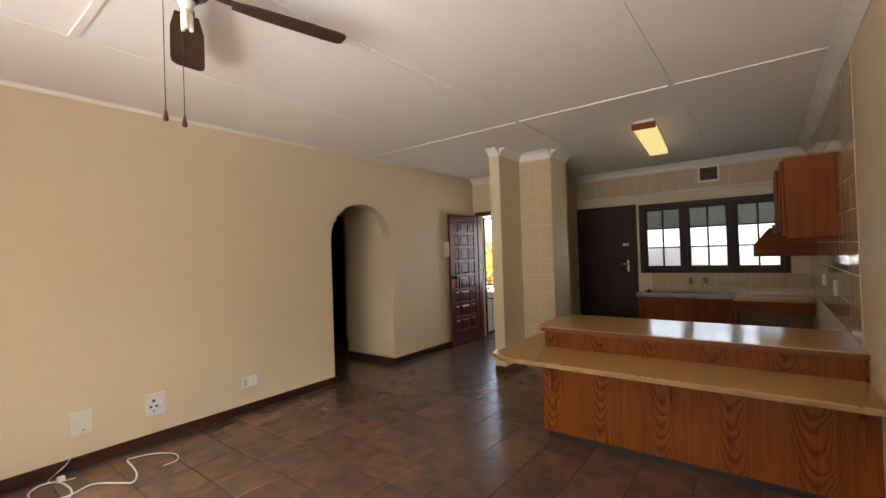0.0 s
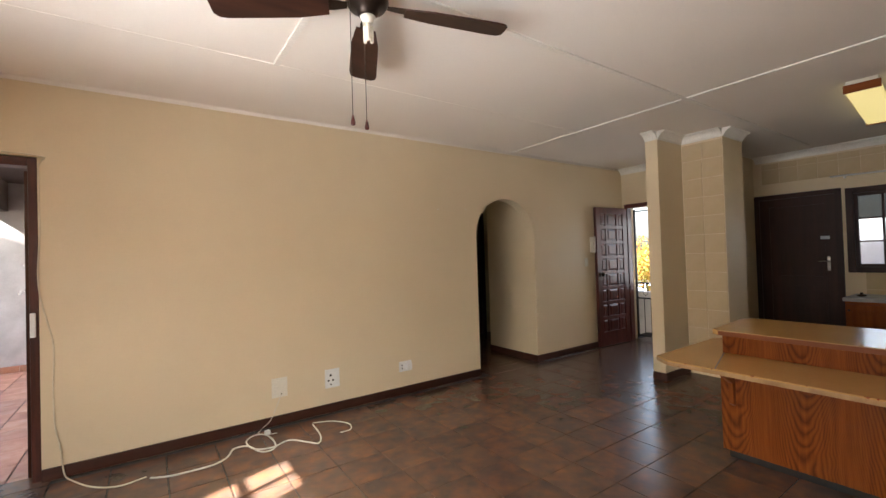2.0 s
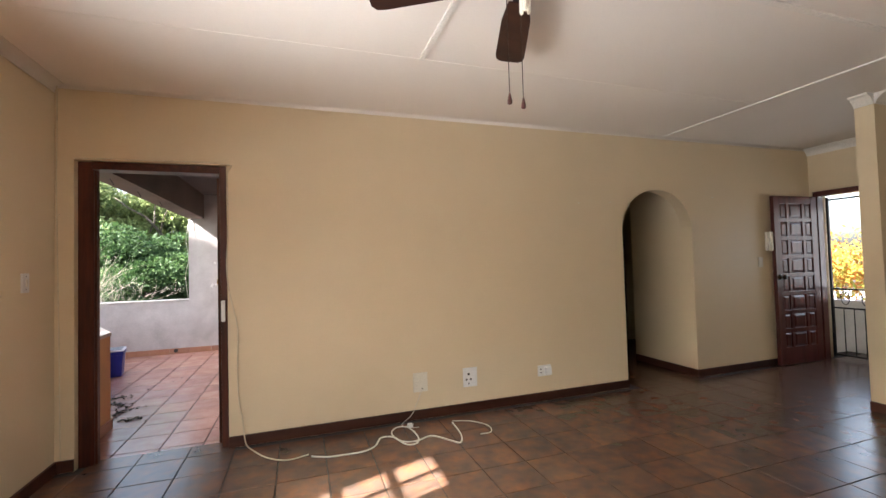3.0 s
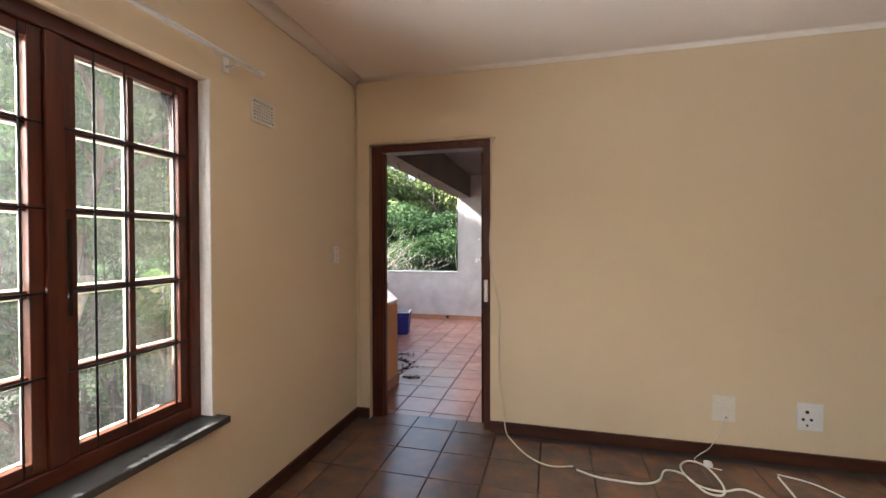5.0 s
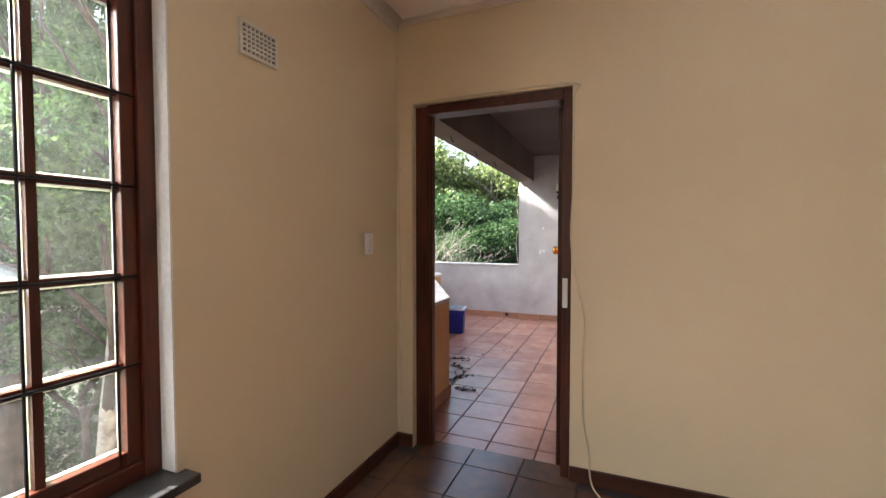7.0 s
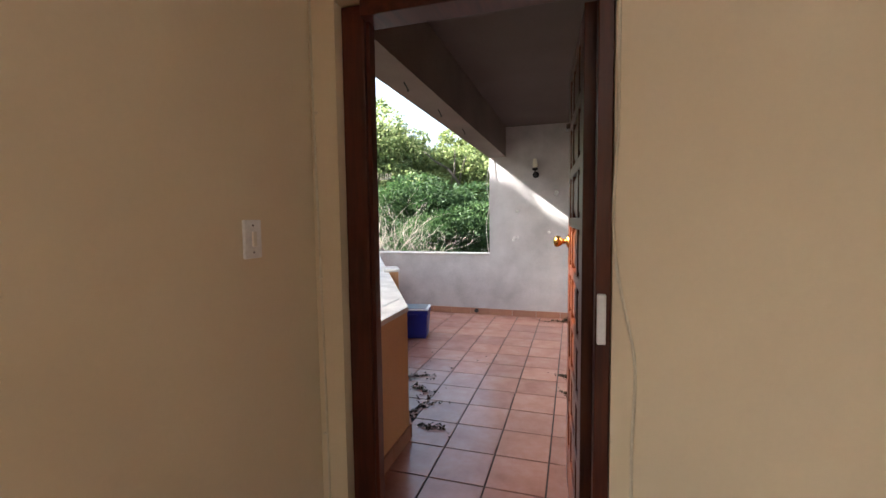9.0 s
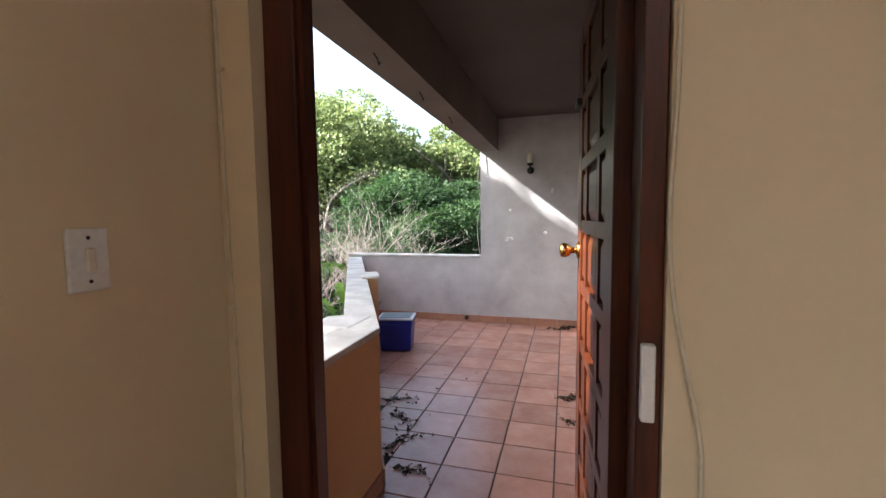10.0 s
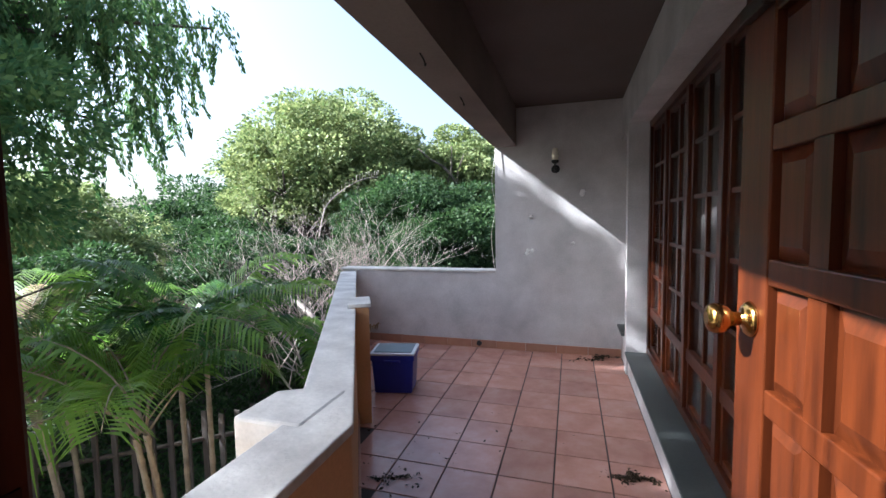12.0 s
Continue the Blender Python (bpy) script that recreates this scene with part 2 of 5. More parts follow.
FANW = wood("dark_fan_blade_wood", (0.018, 0.006, 0.004), (0.05, 0.018, 0.01), 0.45, "x", 1.0, coat=0.05)
METALD = plain("dark_bronze_metal", (0.03, 0.02, 0.015), (0.05, 0.035, 0.025), 0.4, 5, 80, 0.05, 0.8)
BRASS = plain("polished_brass", (0.75, 0.42, 0.12), (0.6, 0.32, 0.09), 0.16, 8, 80, 0.02, 1.0, 0.06)
CHROME = plain("dull_chrome", (0.6, 0.59, 0.57), (0.5, 0.49, 0.47), 0.22, 6, 60, 0.02, 1.0)
STEEL = plain("brushed_steel", (0.26, 0.25, 0.24), (0.2, 0.2, 0.2), 0.42, 6, 200, 0.05, 1.0)
PLAST = plain("ivory_plastic", (0.74, 0.70, 0.60), (0.70, 0.65, 0.54), 0.4, 6, 80, 0.03)
WHITEP = plain("white_plastic", (0.8, 0.79, 0.76), (0.74, 0.73, 0.7), 0.35, 6, 80, 0.03)
CABLE = plain("white_cable", (0.7, 0.66, 0.58), (0.6, 0.54, 0.45), 0.5, 10, 80, 0.02)
CREAMC = plain("painted_cable", (0.70, 0.62, 0.46), (0.62, 0.52, 0.36), 0.5, 10, 80, 0.02)
KTILE = plain("cream_wall_tile", (0.57, 0.445, 0.28), (0.52, 0.40, 0.24), 0.08, 3, 40, 0.01, rough_var=0.03, grain=0.04)
SLATE = plain("dark_slate_sill", (0.035, 0.042, 0.042), (0.06, 0.066, 0.062), 0.5, 4, 60, 0.2)
SILLB = plain("black_painted_sill", (0.03, 0.028, 0.027), (0.05, 0.047, 0.045), 0.3, 4, 70, 0.1)
RENDERW = plain("weathered_white_render", (0.60, 0.57, 0.56), (0.40, 0.375, 0.365), 0.85, 2.6, 70, 0.35, dist=0.004)
CAPW = plain("weathered_white_cap", (0.66, 0.63, 0.58), (0.40, 0.37, 0.34), 0.85, 5.0, 60, 0.4, dist=0.004)
ORANGE = plain("peach_render", (0.62, 0.36, 0.17), (0.56, 0.31, 0.14), 0.8, 1.5, 90, 0.25, dist=0.003)
# soffit colour darkened: part of the verandah's shade is in the paint
SOFFIT = plain("shade_darkened_ceiling_paint", (0.12, 0.088, 0.076), (0.095, 0.07, 0.06), 0.85, 1.4, 70, 0.15)
# beam colour lowered too, so the shade under the roof sits in it
BEAM = plain("shade_darkened_beam_paint", (0.2, 0.15, 0.125), (0.15, 0.112, 0.095), 0.85, 1.6, 70, 0.25)
BLUE = plain("blue_cooler_plastic", (0.015, 0.03, 0.32), (0.012, 0.024, 0.26), 0.4, 5, 60, 0.05)
LIDW = plain("white_cooler_rim", (0.7, 0.72, 0.75), (0.6, 0.62, 0.66), 0.45, 5, 60, 0.05)
LIDT = plain("grey_blue_cooler_lid", (0.10, 0.15, 0.19), (0.07, 0.11, 0.14), 0.3, 5, 60, 0.05)
GLASS = glass_mat("dusty_window_glass", 0.018, low=0.002)
CLEAR = glass_mat("clear_window_glass", 0.06)
OBSC = glass_mat("grimy_grey_glass", 0.12, (0.2, 0.2, 0.2), 0.05)
PUTTY = leaf_mat("pale_putty", (0.7, 0.7, 0.68), (0.8, 0.8, 0.78), 0.6)
BARK = plain("grey_bark", (0.10, 0.078, 0.06), (0.055, 0.042, 0.033), 0.9, 6, 40, 0.8, dist=0.02)
MOTTLED = plain("pale_mottled_bark", (0.46, 0.42, 0.35), (0.16, 0.14, 0.11), 0.8, 7, 40, 0.4, dist=0.01)
PALMT = plain("palm_trunk_bark", (0.30, 0.26, 0.19), (0.16, 0.13, 0.09), 0.85, 8, 40, 0.6, dist=0.01)
TWIG = plain("dry_grey_twigs", (0.36, 0.30, 0.26), (0.24, 0.20, 0.17), 0.9, 3, 40, 0.2)
LEAF_A = leaf_mat("bright_tree_leaf", (0.105, 0.16, 0.06), (0.33, 0.37, 0.17), 0.35)
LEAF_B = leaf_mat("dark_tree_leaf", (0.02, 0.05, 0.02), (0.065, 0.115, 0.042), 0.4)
LEAF_C = leaf_mat("feathery_leaf", (0.06, 0.145, 0.06), (0.17, 0.27, 0.10), 0.42)
LEAF_P = leaf_mat("palm_leaflet", (0.03, 0.095, 0.02), (0.22, 0.38, 0.06), 0.5, 0.28, True)
LEAF_D = leaf_mat("dry_palm_leaflet", (0.22, 0.15, 0.08), (0.34, 0.26, 0.16), 0.3, 0.7)
LEAF_F = leaf_mat("orange_shrub_leaf", (0.38, 0.12, 0.03), (0.30, 0.34, 0.07), 0.4)
LITTER = leaf_mat("dead_leaf_litter", (0.03, 0.018, 0.01), (0.10, 0.06, 0.035), 0.1, 0.8)
SOIL = plain("leaf_strewn_soil", (0.05, 0.042, 0.028), (0.022, 0.026, 0.014), 0.95, 0.7, 14, 0.9, dist=0.05)
FENCEW = wood("weathered_fence_wood", (0.05, 0.04, 0.035), (0.12, 0.10, 0.085), 0.9, "z")
IRON = plain("black_iron", (0.015, 0.015, 0.016), (0.025, 0.024, 0.023), 0.45, 5, 80, 0.1, 0.6)
PRECAST = plain("grey_precast_wall", (0.5, 0.5, 0.52), (0.4, 0.4, 0.43), 0.9, 1.5, 40, 0.3)
TUBE = plain("warm_glass_tube", (0.85, 0.8, 0.66), (0.8, 0.74, 0.6), 0.25, 8, 60, 0.0)


def diffuser_mat():
    m, ns, ls, p = nodes_of("yellowed_light_diffuser")
    p.inputs["Base Color"].default_value = (0.75, 0.66, 0.3, 1)
    p.inputs["Roughness"].default_value = 0.35
    p.inputs["Emission Color"].default_value = (1.0, 0.8, 0.3, 1)
    p.inputs["Emission Strength"].default_value = 0.06
    return m


DIFFUSER = diffuser_mat()

# ---- builders ----
def box(bm, x0, x1, y0, y1, z0, z1, bev=0.0):
    """Add a box to bm; bev rounds its edges."""
    sub = bmesh.new() if bev else bm
    vs = [sub.verts.new(c) for c in ((x0, y0, z0), (x1, y0, z0), (x1, y1, z0), (x0, y1, z0), (x0, y0, z1), (x1, y0, z1), (x1, y1, z1), (x0, y1, z1))]
    for f in ((0, 3, 2, 1), (4, 5, 6, 7), (0, 1, 5, 4), (1, 2, 6, 5), (2, 3, 7, 6), (3, 0, 4, 7)):
        sub.faces.new([vs[i] for i in f])
    if bev:
        bmesh.ops.bevel(sub, geom=sub.edges[:], offset=bev, segments=2, affect="EDGES", profile=0.5)
        merge(bm, sub)
    return bm


def merge(bm, sub):
    base = {}
    for v in sub.verts:
        base[v] = bm.verts.new(v.co)
    for f in sub.faces:
        try:
            nf = bm.faces.new([base[v] for v in f.verts])
            nf.smooth = f.smooth
        except ValueError:
            pass
    sub.free()


def B(*args):
    return box(bmesh.new(), *args)


def prism(pts, z0, z1, bev=0.0, plane="xy"):
    """A prism on an outline; plane says in which plane the outline lies, and z0..z1 run along the third axis."""
    bm = bmesh.new()
    place = {"xy": lambda a, b, c: (a, b, c), "xz": lambda a, b, c: (a, c, b), "yz": lambda a, b, c: (c, a, b)}[plane]
    lo = [bm.verts.new(place(a, b, z0)) for a, b in pts]
    hi = [bm.verts.new(place(a, b, z1)) for a, b in pts]
    bm.faces.new(lo[::-1])
    bm.faces.new(hi)
    n = len(pts)
    for i in range(n):
        bm.faces.new((lo[i], lo[(i + 1) % n], hi[(i + 1) % n], hi[i]))
    bmesh.ops.recalc_face_normals(bm, faces=bm.faces[:])
    if bev:
        bmesh.ops.bevel(bm, geom=bm.edges[:], offset=bev, segments=2, affect="EDGES", profile=0.5)
    return bm


def lathe(prof, centre=(0, 0, 0), axis="z", n=20):
    """A turned body from (radius, height) pairs."""
    bm = bmesh.new()
    put = {"z": lambda a, b, h: (a, b, h), "y": lambda a, b, h: (a, h, b), "x": lambda a, b, h: (h, a, b)}[axis]
    c = Vector(centre)
    rings = []
    for r, h in prof:
        rings.append([bm.verts.new(c + Vector(put(r * math.cos(2 * math.pi * i / n), r * math.sin(2 * math.pi * i / n), h))) for i in range(n)])
    for a, b in zip(rings, rings[1:]):
        for i in range(n):
            f = bm.faces.new((a[i], a[(i + 1) % n], b[(i + 1) % n], b[i]))
            f.smooth = True
    bm.faces.new(rings[0][::-1])
    bm.faces.new(rings[-1])
    bmesh.ops.recalc_face_normals(bm, faces=bm.faces[:])
    return bm


def tube(pts, r, n=8, r1=None):
    """A round bar along points, tapering to r1."""
    bm = bmesh.new()
    pts = [Vector(p) for p in pts]
    rings = []
    for i, p in enumerate(pts):
        d = (pts[min(i + 1, len(pts) - 1)] - pts[max(i - 1, 0)]).normalized()
        up = Vector((0, 0, 1)) if abs(d.z) < 0.9 else Vector((1, 0, 0))
        s = d.cross(up).normalized()
        u = s.cross(d)
        k = i / max(1, len(pts) - 1)
        rr = r + ((r1 if r1 is not None else r) - r) * k
        rings.append([bm.verts.new(p + rr * (math.cos(2 * math.pi * j / n) * s + math.sin(2 * math.pi * j / n) * u)) for j in range(n)])
    for a, b in zip(rings, rings[1:]):
        for j in range(n):
            bm.faces.new((a[j], a[(j + 1) % n], b[(j + 1) % n], b[j])).smooth = True
    bm.faces.new(rings[0][::-1])
    bm.faces.new(rings[-1])
    return bm


def smooth_line(pts, steps=6):
    """A Catmull-Rom line through the points."""
    pts = [Vector(p) for p in pts]
    out = []
    for i in range(len(pts) - 1):
        a, b, c, d = pts[max(i - 1, 0)], pts[i], pts[i + 1], pts[min(i + 2, len(pts) - 1)]
        for k in range(steps):
            t = k / steps
            out.append(0.5 * ((2 * b) + (c - a) * t + (2 * a - 5 * b + 4 * c - d) * t * t + (3 * b - 3 * c + d - a) * t ** 3))
    return out + [pts[-1]]


def mesh_of(name, bm, material):
    me = bpy.data.meshes.new(name)
    bm.to_mesh(me)
    bm.free()
    me.materials.append(material)
    return me


def part(name, bm, material, parent, label=""):
    ob = new(name, mesh_of(name, bm, material))
    ob.parent = parent
    ob.matrix_parent_inverse = parent.matrix_basis.inverted() if parent.parent is None else (parent.parent.matrix_basis @ parent.matrix_basis).inverted()
    if parent.parent is not None:
        ob.matrix_parent_inverse = Matrix.Identity(4)
    return tagged(ob, label) if label else ob


def solid(name, bm, material, label="", category="", group="", kind=""):
    return tagged(new(name, mesh_of(name, bm, material)), label, category, group, kind)


def thing(name, at, label, category, group="", kind=""):
    ob = new(name)
    ob.empty_display_size = 0.1
    ob.matrix_basis = Matrix.Translation(at)
    return tagged(ob, label, category, group, kind)


def quads(name, verts, material, faces=None):
    """A mesh object data from an array of corners, four to a face."""
    verts = np.asarray(verts, dtype=np.float32).reshape(-1, 3)
    n = len(verts) // 4
    me = bpy.data.meshes.new(name)
    me.vertices.add(len(verts))
    me.vertices.foreach_set("co", verts.ravel())
    me.loops.add(n * 4)
    me.loops.foreach_set("vertex_index", np.arange(n * 4, dtype=np.int32))
    me.polygons.add(n)
    me.polygons.foreach_set("loop_start", np.arange(0, n * 4, 4, dtype=np.int32))
    me.update(calc_edges=True)
    me.validate()
    me.materials.append(material)
    return me

# ---- room structure ----
XK, YB, CZ, T = 8.65, -4.25, 2.585, 0.307
VZ = -0.075           # verandah floor
floor = solid("floor", B(-0.1, XK + 0.1, YB - 0.1, 0.13, -0.16, -0.007), GROUT, "dark grout bed under brown slate-look floor tiles", "floor", kind="structure")
solid("passage_floor", B(3.4, 7.7, 0.13, 2.0, -0.16, -0.007), GROUT, "dark tiled floor of the passage", "floor", kind="structure")


def arch_outline():
    xl, xr, spring = 4.665, 5.60, 1.56
    c, r = (xl + xr) / 2, (xr - xl) / 2
    pts = [(xl, 0.0)]
    for i in range(25):
        a = math.pi * (1 - i / 24)
        pts.append((c + r * math.cos(a), spring + 0.455 * math.sin(a) ** 0.92))
    return pts + [(xr, 0.0)]


DX0, DX1, DH = 0.106, 1.033, 2.08
out = [(-0.22, -0.3), (DX0, -0.3), (DX0, DH), (DX1, DH), (DX1, -0.05)] + [(x, z if z > 0 else -0.05) for x, z in arch_outline()] + [(7.85, -0.05), (7.85, CZ + 0.12), (-0.22, CZ + 0.12)]
solid("wall_main", prism(out, 0.0, 0.14, plane="xz"), WALL, "cream painted plaster wall with an arched opening", "wall", kind="structure")

WY0, WY1, WZ0, WZ1 = -4.15, -1.425, 0.55, 2.06   # big window opening


def holed_wall_x(x0, x1, y0, y1, z0, z1, holes):
    """A wall across x with openings (y0, y1, z0, z1), given in order of y, as joined blocks."""
    bm = bmesh.new()
    y = y0
    for a, b, c, d in holes:
        box(bm, x0, x1, y, a, z0, z1)
        if c > z0 + 0.001:
            box(bm, x0, x1, a, b, z0, c)
        box(bm, x0, x1, a, b, d, z1)
        y = b
    box(bm, x0, x1, y, y1, z0, z1)
    return bm


solid("wall_window", holed_wall_x(-0.22, 0.0, YB - 0.22, -0.0005, -0.3, CZ + 0.12, [(WY0, WY1, WZ0, WZ1)]), WALL, "cream painted plaster wall with a wide window", "wall", kind="structure")
solid("wall_back", B(0.0005, XK, YB - 0.22, YB, -0.05, CZ + 0.12), WALL, "cream painted plaster wall", "wall", kind="structure")
KD = (-2.255, -1.3402, -0.05, 2.05)
KW = (-4.06, -2.29, 1.0, 2.03)
solid("wall_kitchen", holed_wall_x(XK, XK + 0.22, YB - 0.22, -1.28, -0.05, CZ + 0.12, [KW, KD]), WALL, "tiled and painted kitchen end wall", "wall", kind="structure")
FD = (-0.90, -0.03, -0.05, 2.05)
solid("wall_entrance", holed_wall_x(7.55, 7.77, -1.27, -0.0005, -0.05, CZ + 0.12, [FD]), WALL, "cream wall around the front door", "wall", kind="structure")
solid("wall_divider", box(B(5.97, 6.96, -1.41, -1.28, -0.05, CZ + 0.02), 6.9605, XK - 0.001, -1.34, -1.28, -0.05, CZ + 0.02), WALL, "cream stub wall between entrance and kitchen", "wall", kind="structure")
solid("wall_shaft", B(6.47, 6.95, -1.82, -1.411, -0.05, CZ + 0.02), WALL, "cream boxed-out pier beside the kitchen door", "wall", kind="structure")
solid("wall_passage_side", B(5.60, 5.80, 0.1405, 0.89, -0.05, 2.6), WALL, "pale wall inside the arched passage", "wall", kind="structure")
solid("wall_passage_left", B(3.4, 3.5, 0.1405, 2.0, -0.05, 2.6), WALL, "plain passage wall", "wall", kind="structure")
solid("wall_passage_right", B(7.55, 7.7, 0.1405, 2.0, -0.05, 2.6), WALL, "plain passage wall", "wall", kind="structure")
solid("wall_passage_back", B(3.4, 7.7, 2.0, 2.15, -0.05, 2.6), WALL, "plain passage wall", "wall", kind="structure")
solid("ceiling_passage", B(3.4, 7.7, 0.1405, 2.0, 2.45, 2.6), CEIL, "plain passage ceiling", "ceiling", kind="structure")

# ceiling with cover strips
cb = B(-0.22, XK + 0.1, YB - 0.1, 0.1, CZ, CZ + 0.1)
solid("ceiling", cb, CEIL, "off-white ceiling boards with cover strips", "ceiling", kind="structure")
for i, (x0, x1, y0, y1) in enumerate(((5.22, 5.255, YB, -0.03), (2.27, 2.305, YB, -0.99), (2.315, 8.3, -2.06, -2.025), (2.315, 8.3, -3.315, -3.28))):
    solid("trim", B(x0, x1, y0, y1, CZ - 0.009, CZ + 0.0), CORNICE, "painted ceiling cover strip", "trim", kind="structure")
solid("trim", B(0.3, 5.2, -0.995, -0.98, CZ - 0.003, CZ), CEIL, "faint ceiling board joint", "trim", kind="structure")


def cornice(p, q, inward, k=1.0):
    """Coved cornice between wall and ceiling from p to q."""
    prof = [(0, -0.085)] + [(0.085 - 0.085 * math.cos(i * 0.1963), -0.085 + 0.085 * math.sin(i * 0.1963)) for i in range(1, 8)] + [(0.085, 0), (0, 0)] if k != 1.0 else [(0, -0.085), (0.008, -0.085), (0.012, -0.07), (0.03, -0.045), (0.055, -0.022), (0.08, -0.012), (0.085, 0), (0, 0)]
    bm = bmesh.new()
    p, q, nrm = Vector((*p, CZ - 0.001)), Vector((*q, CZ - 0.001)), Vector((*inward, 0))
    ra = [bm.verts.new(p + nrm * (a * k + 0.001) + Vector((0, 0, b * k))) for a, b in prof]
    rb = [bm.verts.new(q + nrm * (a * k + 0.001) + Vector((0, 0, b * k))) for a, b in prof]
    for i in range(len(prof)):
        j = (i + 1) % len(prof)
        bm.faces.new((ra[i], ra[j], rb[j], rb[i])).smooth = k != 1.0 and i < 8
    bm.faces.new(ra)
    bm.faces.new(rb[::-1])
    bmesh.ops.recalc_face_normals(bm, faces=bm.faces[:])
    return solid("cornice", bm, CORNICE, "white coved cornice", "trim", kind="structure")


cornice((7.55, -1.27), (7.55, 0), (-1, 0))
cornice((5.97, -1.41), (6.47, -1.41), (0, -1))
cornice((5.97, -1.28), (5.97, -1.41), (-1, 0))
cornice((6.47, -1.82), (6.47, -1.41), (-1, 0))
cornice((6.47, -1.82), (6.95, -1.82), (0, -1))
cornice((XK, YB), (XK, -1.37), (-1, 0))
cornice((0.0, YB), (XK, YB), (0, 1))
for args in (((0.0, 0.0), (7.55, 0.0), (0, -1), 0.3), ((0.0, YB), (0.0, 0.0), (1, 0), 0.72)):
    tagged(cornice(*args), "thin plain cove under the ceiling", "trim").data.materials[0] = CEIL


def skirting(x0, x1, y0, y1):
    bm = B(x0, x1, y0, y1, 0.0, 0.076)
    solid("baseboard", bm, BASE, "dark brown wooden skirting board", "skirting", kind="structure")


skirting(DX1 + 0.002, 4.665, -0.016, -0.0005)
skirting(5.60, 7.54, -0.016, -0.0005)
skirting(0.017, DX0 - 0.001, -0.016, -0.0005)
skirting(0.0005, 0.016, YB, -0.0005)
skirting(5.584, 5.5995, -0.016, 0.88)
skirting(5.954, 5.9695, -1.426, -1.28)
skirting(5.97, 6.46, -1.426, -1.4105)

# ---- verandah door: frame and leaf ----
door_1 = thing("door_1", (0.55, 0.05, 0), "varnished meranti doorway frame with its panelled door standing open", "door", kind="structure")
for nm, bm, mt in (("jamb", B(DX0 + 0.002, 0.198, 0.045, 0.135, VZ, DH - 0.004, 0.004), FRAME), ("jamb", B(0.985, DX1 - 0.002, 0.012, 0.135, VZ, DH - 0.004, 0.004), FRAME),
                   ("lintel", B(0.1985, 0.9845, 0.014, 0.133, 2.02, DH - 0.004, 0.004), FRAMEH), ("stop", B(0.1985, 0.212, 0.06, 0.1, VZ, 2.019), FRAME)):
    part(nm, bm, mt, door_1)
part("strike_plate", B(0.990, 1.016, -0.012, 0.0115, 0.92, 1.075, 0.004), WHITEP, door_1, "white painted lock keep screwed to the jamb")
part("strike_plate", B(0.1983, 0.2003, 0.104, 0.126, 1.12, 1.20), METALD, door_1, "dark worn latch plate")


def panel_door(name, w, h, cols, rows, material, panel_material, stile=0.10, foot=0.22, head=0.09, rail=0.045, mid=0.042, thick=0.042):
    """A door leaf in the xz plane, hinge edge at x=0, face towards -y, with raised panels in a stiled frame."""
    leaf = bpy.data.objects.new(name, None)
    scene.collection.objects.link(leaf)
    def add(nm, bm, mt):
        ob = new(nm, mesh_of(nm, bm, mt))
        ob.parent = leaf
        return ob
    inner = w - 2 * stile
    tot = sum(cols)
    ws = [(inner - mid * (len(cols) - 1)) * c / tot for c in cols]
    xs = [stile]
    for a in ws[:-1]:
        xs.append(xs[-1] + a + mid)
    ph = (h - foot - head - rail * (rows - 1)) / rows
    zs = [foot + i * (ph + rail) for i in range(rows)]
    add("stile", B(0, stile, -thick / 2, thick / 2, 0, h, 0.003), material)
    add("stile", B(w - stile, w, -thick / 2, thick / 2, 0, h, 0.003), material)
    for i in range(rows + 1):
        a = 0.0 if i == 0 else zs[i - 1] + ph
        b = zs[i] if i < rows else h
        add("rail", B(stile + 0.0005, w - stile - 0.0005, -thick / 2 + 0.001, thick / 2 - 0.001, a, b, 0.003), material)
    for j in range(len(ws) - 1):
        for z in zs:
            add("muntin", B(xs[j] + ws[j], xs[j + 1], -thick / 2 + 0.0015, thick / 2 - 0.0015, z + 0.0005, z + ph - 0.0005), material)
    for x, a in zip(xs, ws):
        for z in zs:
            bm = bmesh.new()
            for sgn in (-1, 1):
                o = [(x, z), (x + a, z), (x + a, z + ph), (x, z + ph)]
                m = min(0.032, a * 0.22)
                ring = []
                for inset, y in ((0.0, 0.004), (0.006, 0.006), (m, 0.016)):
                    ring.append([bm.verts.new((px + (inset if px == x else -inset), sgn * y, pz + (inset if pz == z else -inset))) for px, pz in o])
                for r0, r1 in zip(ring, ring[1:]):
                    for k in range(4):
                        bm.faces.new((r0[k], r0[(k + 1) % 4], r1[(k + 1) % 4], r1[k]))
                bm.faces.new(ring[-1])
            bmesh.ops.recalc_face_normals(bm, faces=bm.faces[:])
            add("panel", bm, panel_material)
    return leaf


def knob(leaf, x, z, side, material):
    for nm, prof in (("rosette", [(0.034, 0), (0.034, 0.004), (0.026, 0.010), (0.012, 0.014), (0.012, 0.02)]),
                     ("door_knob", [(0.012, 0.018), (0.013, 0.03), (0.024, 0.040), (0.029, 0.052), (0.029, 0.062), (0.024, 0.070), (0.012, 0.074)])):
        bm = lathe([(r, side * (0.021 + h)) for r, h in prof], (x, 0, z), "y")
        ob = new(nm, mesh_of(nm, bm, material))
        ob.parent = leaf
        tagged(ob, "polished brass door knob")


leaf = panel_door("door_leaf", 0.768, 2.07, (0.113, 0.237, 0.113), 8, DOORW, DOORW, 0.11, 0.225, 0.055)
knob(leaf, 0.712, 1.255, -1, BRASS)
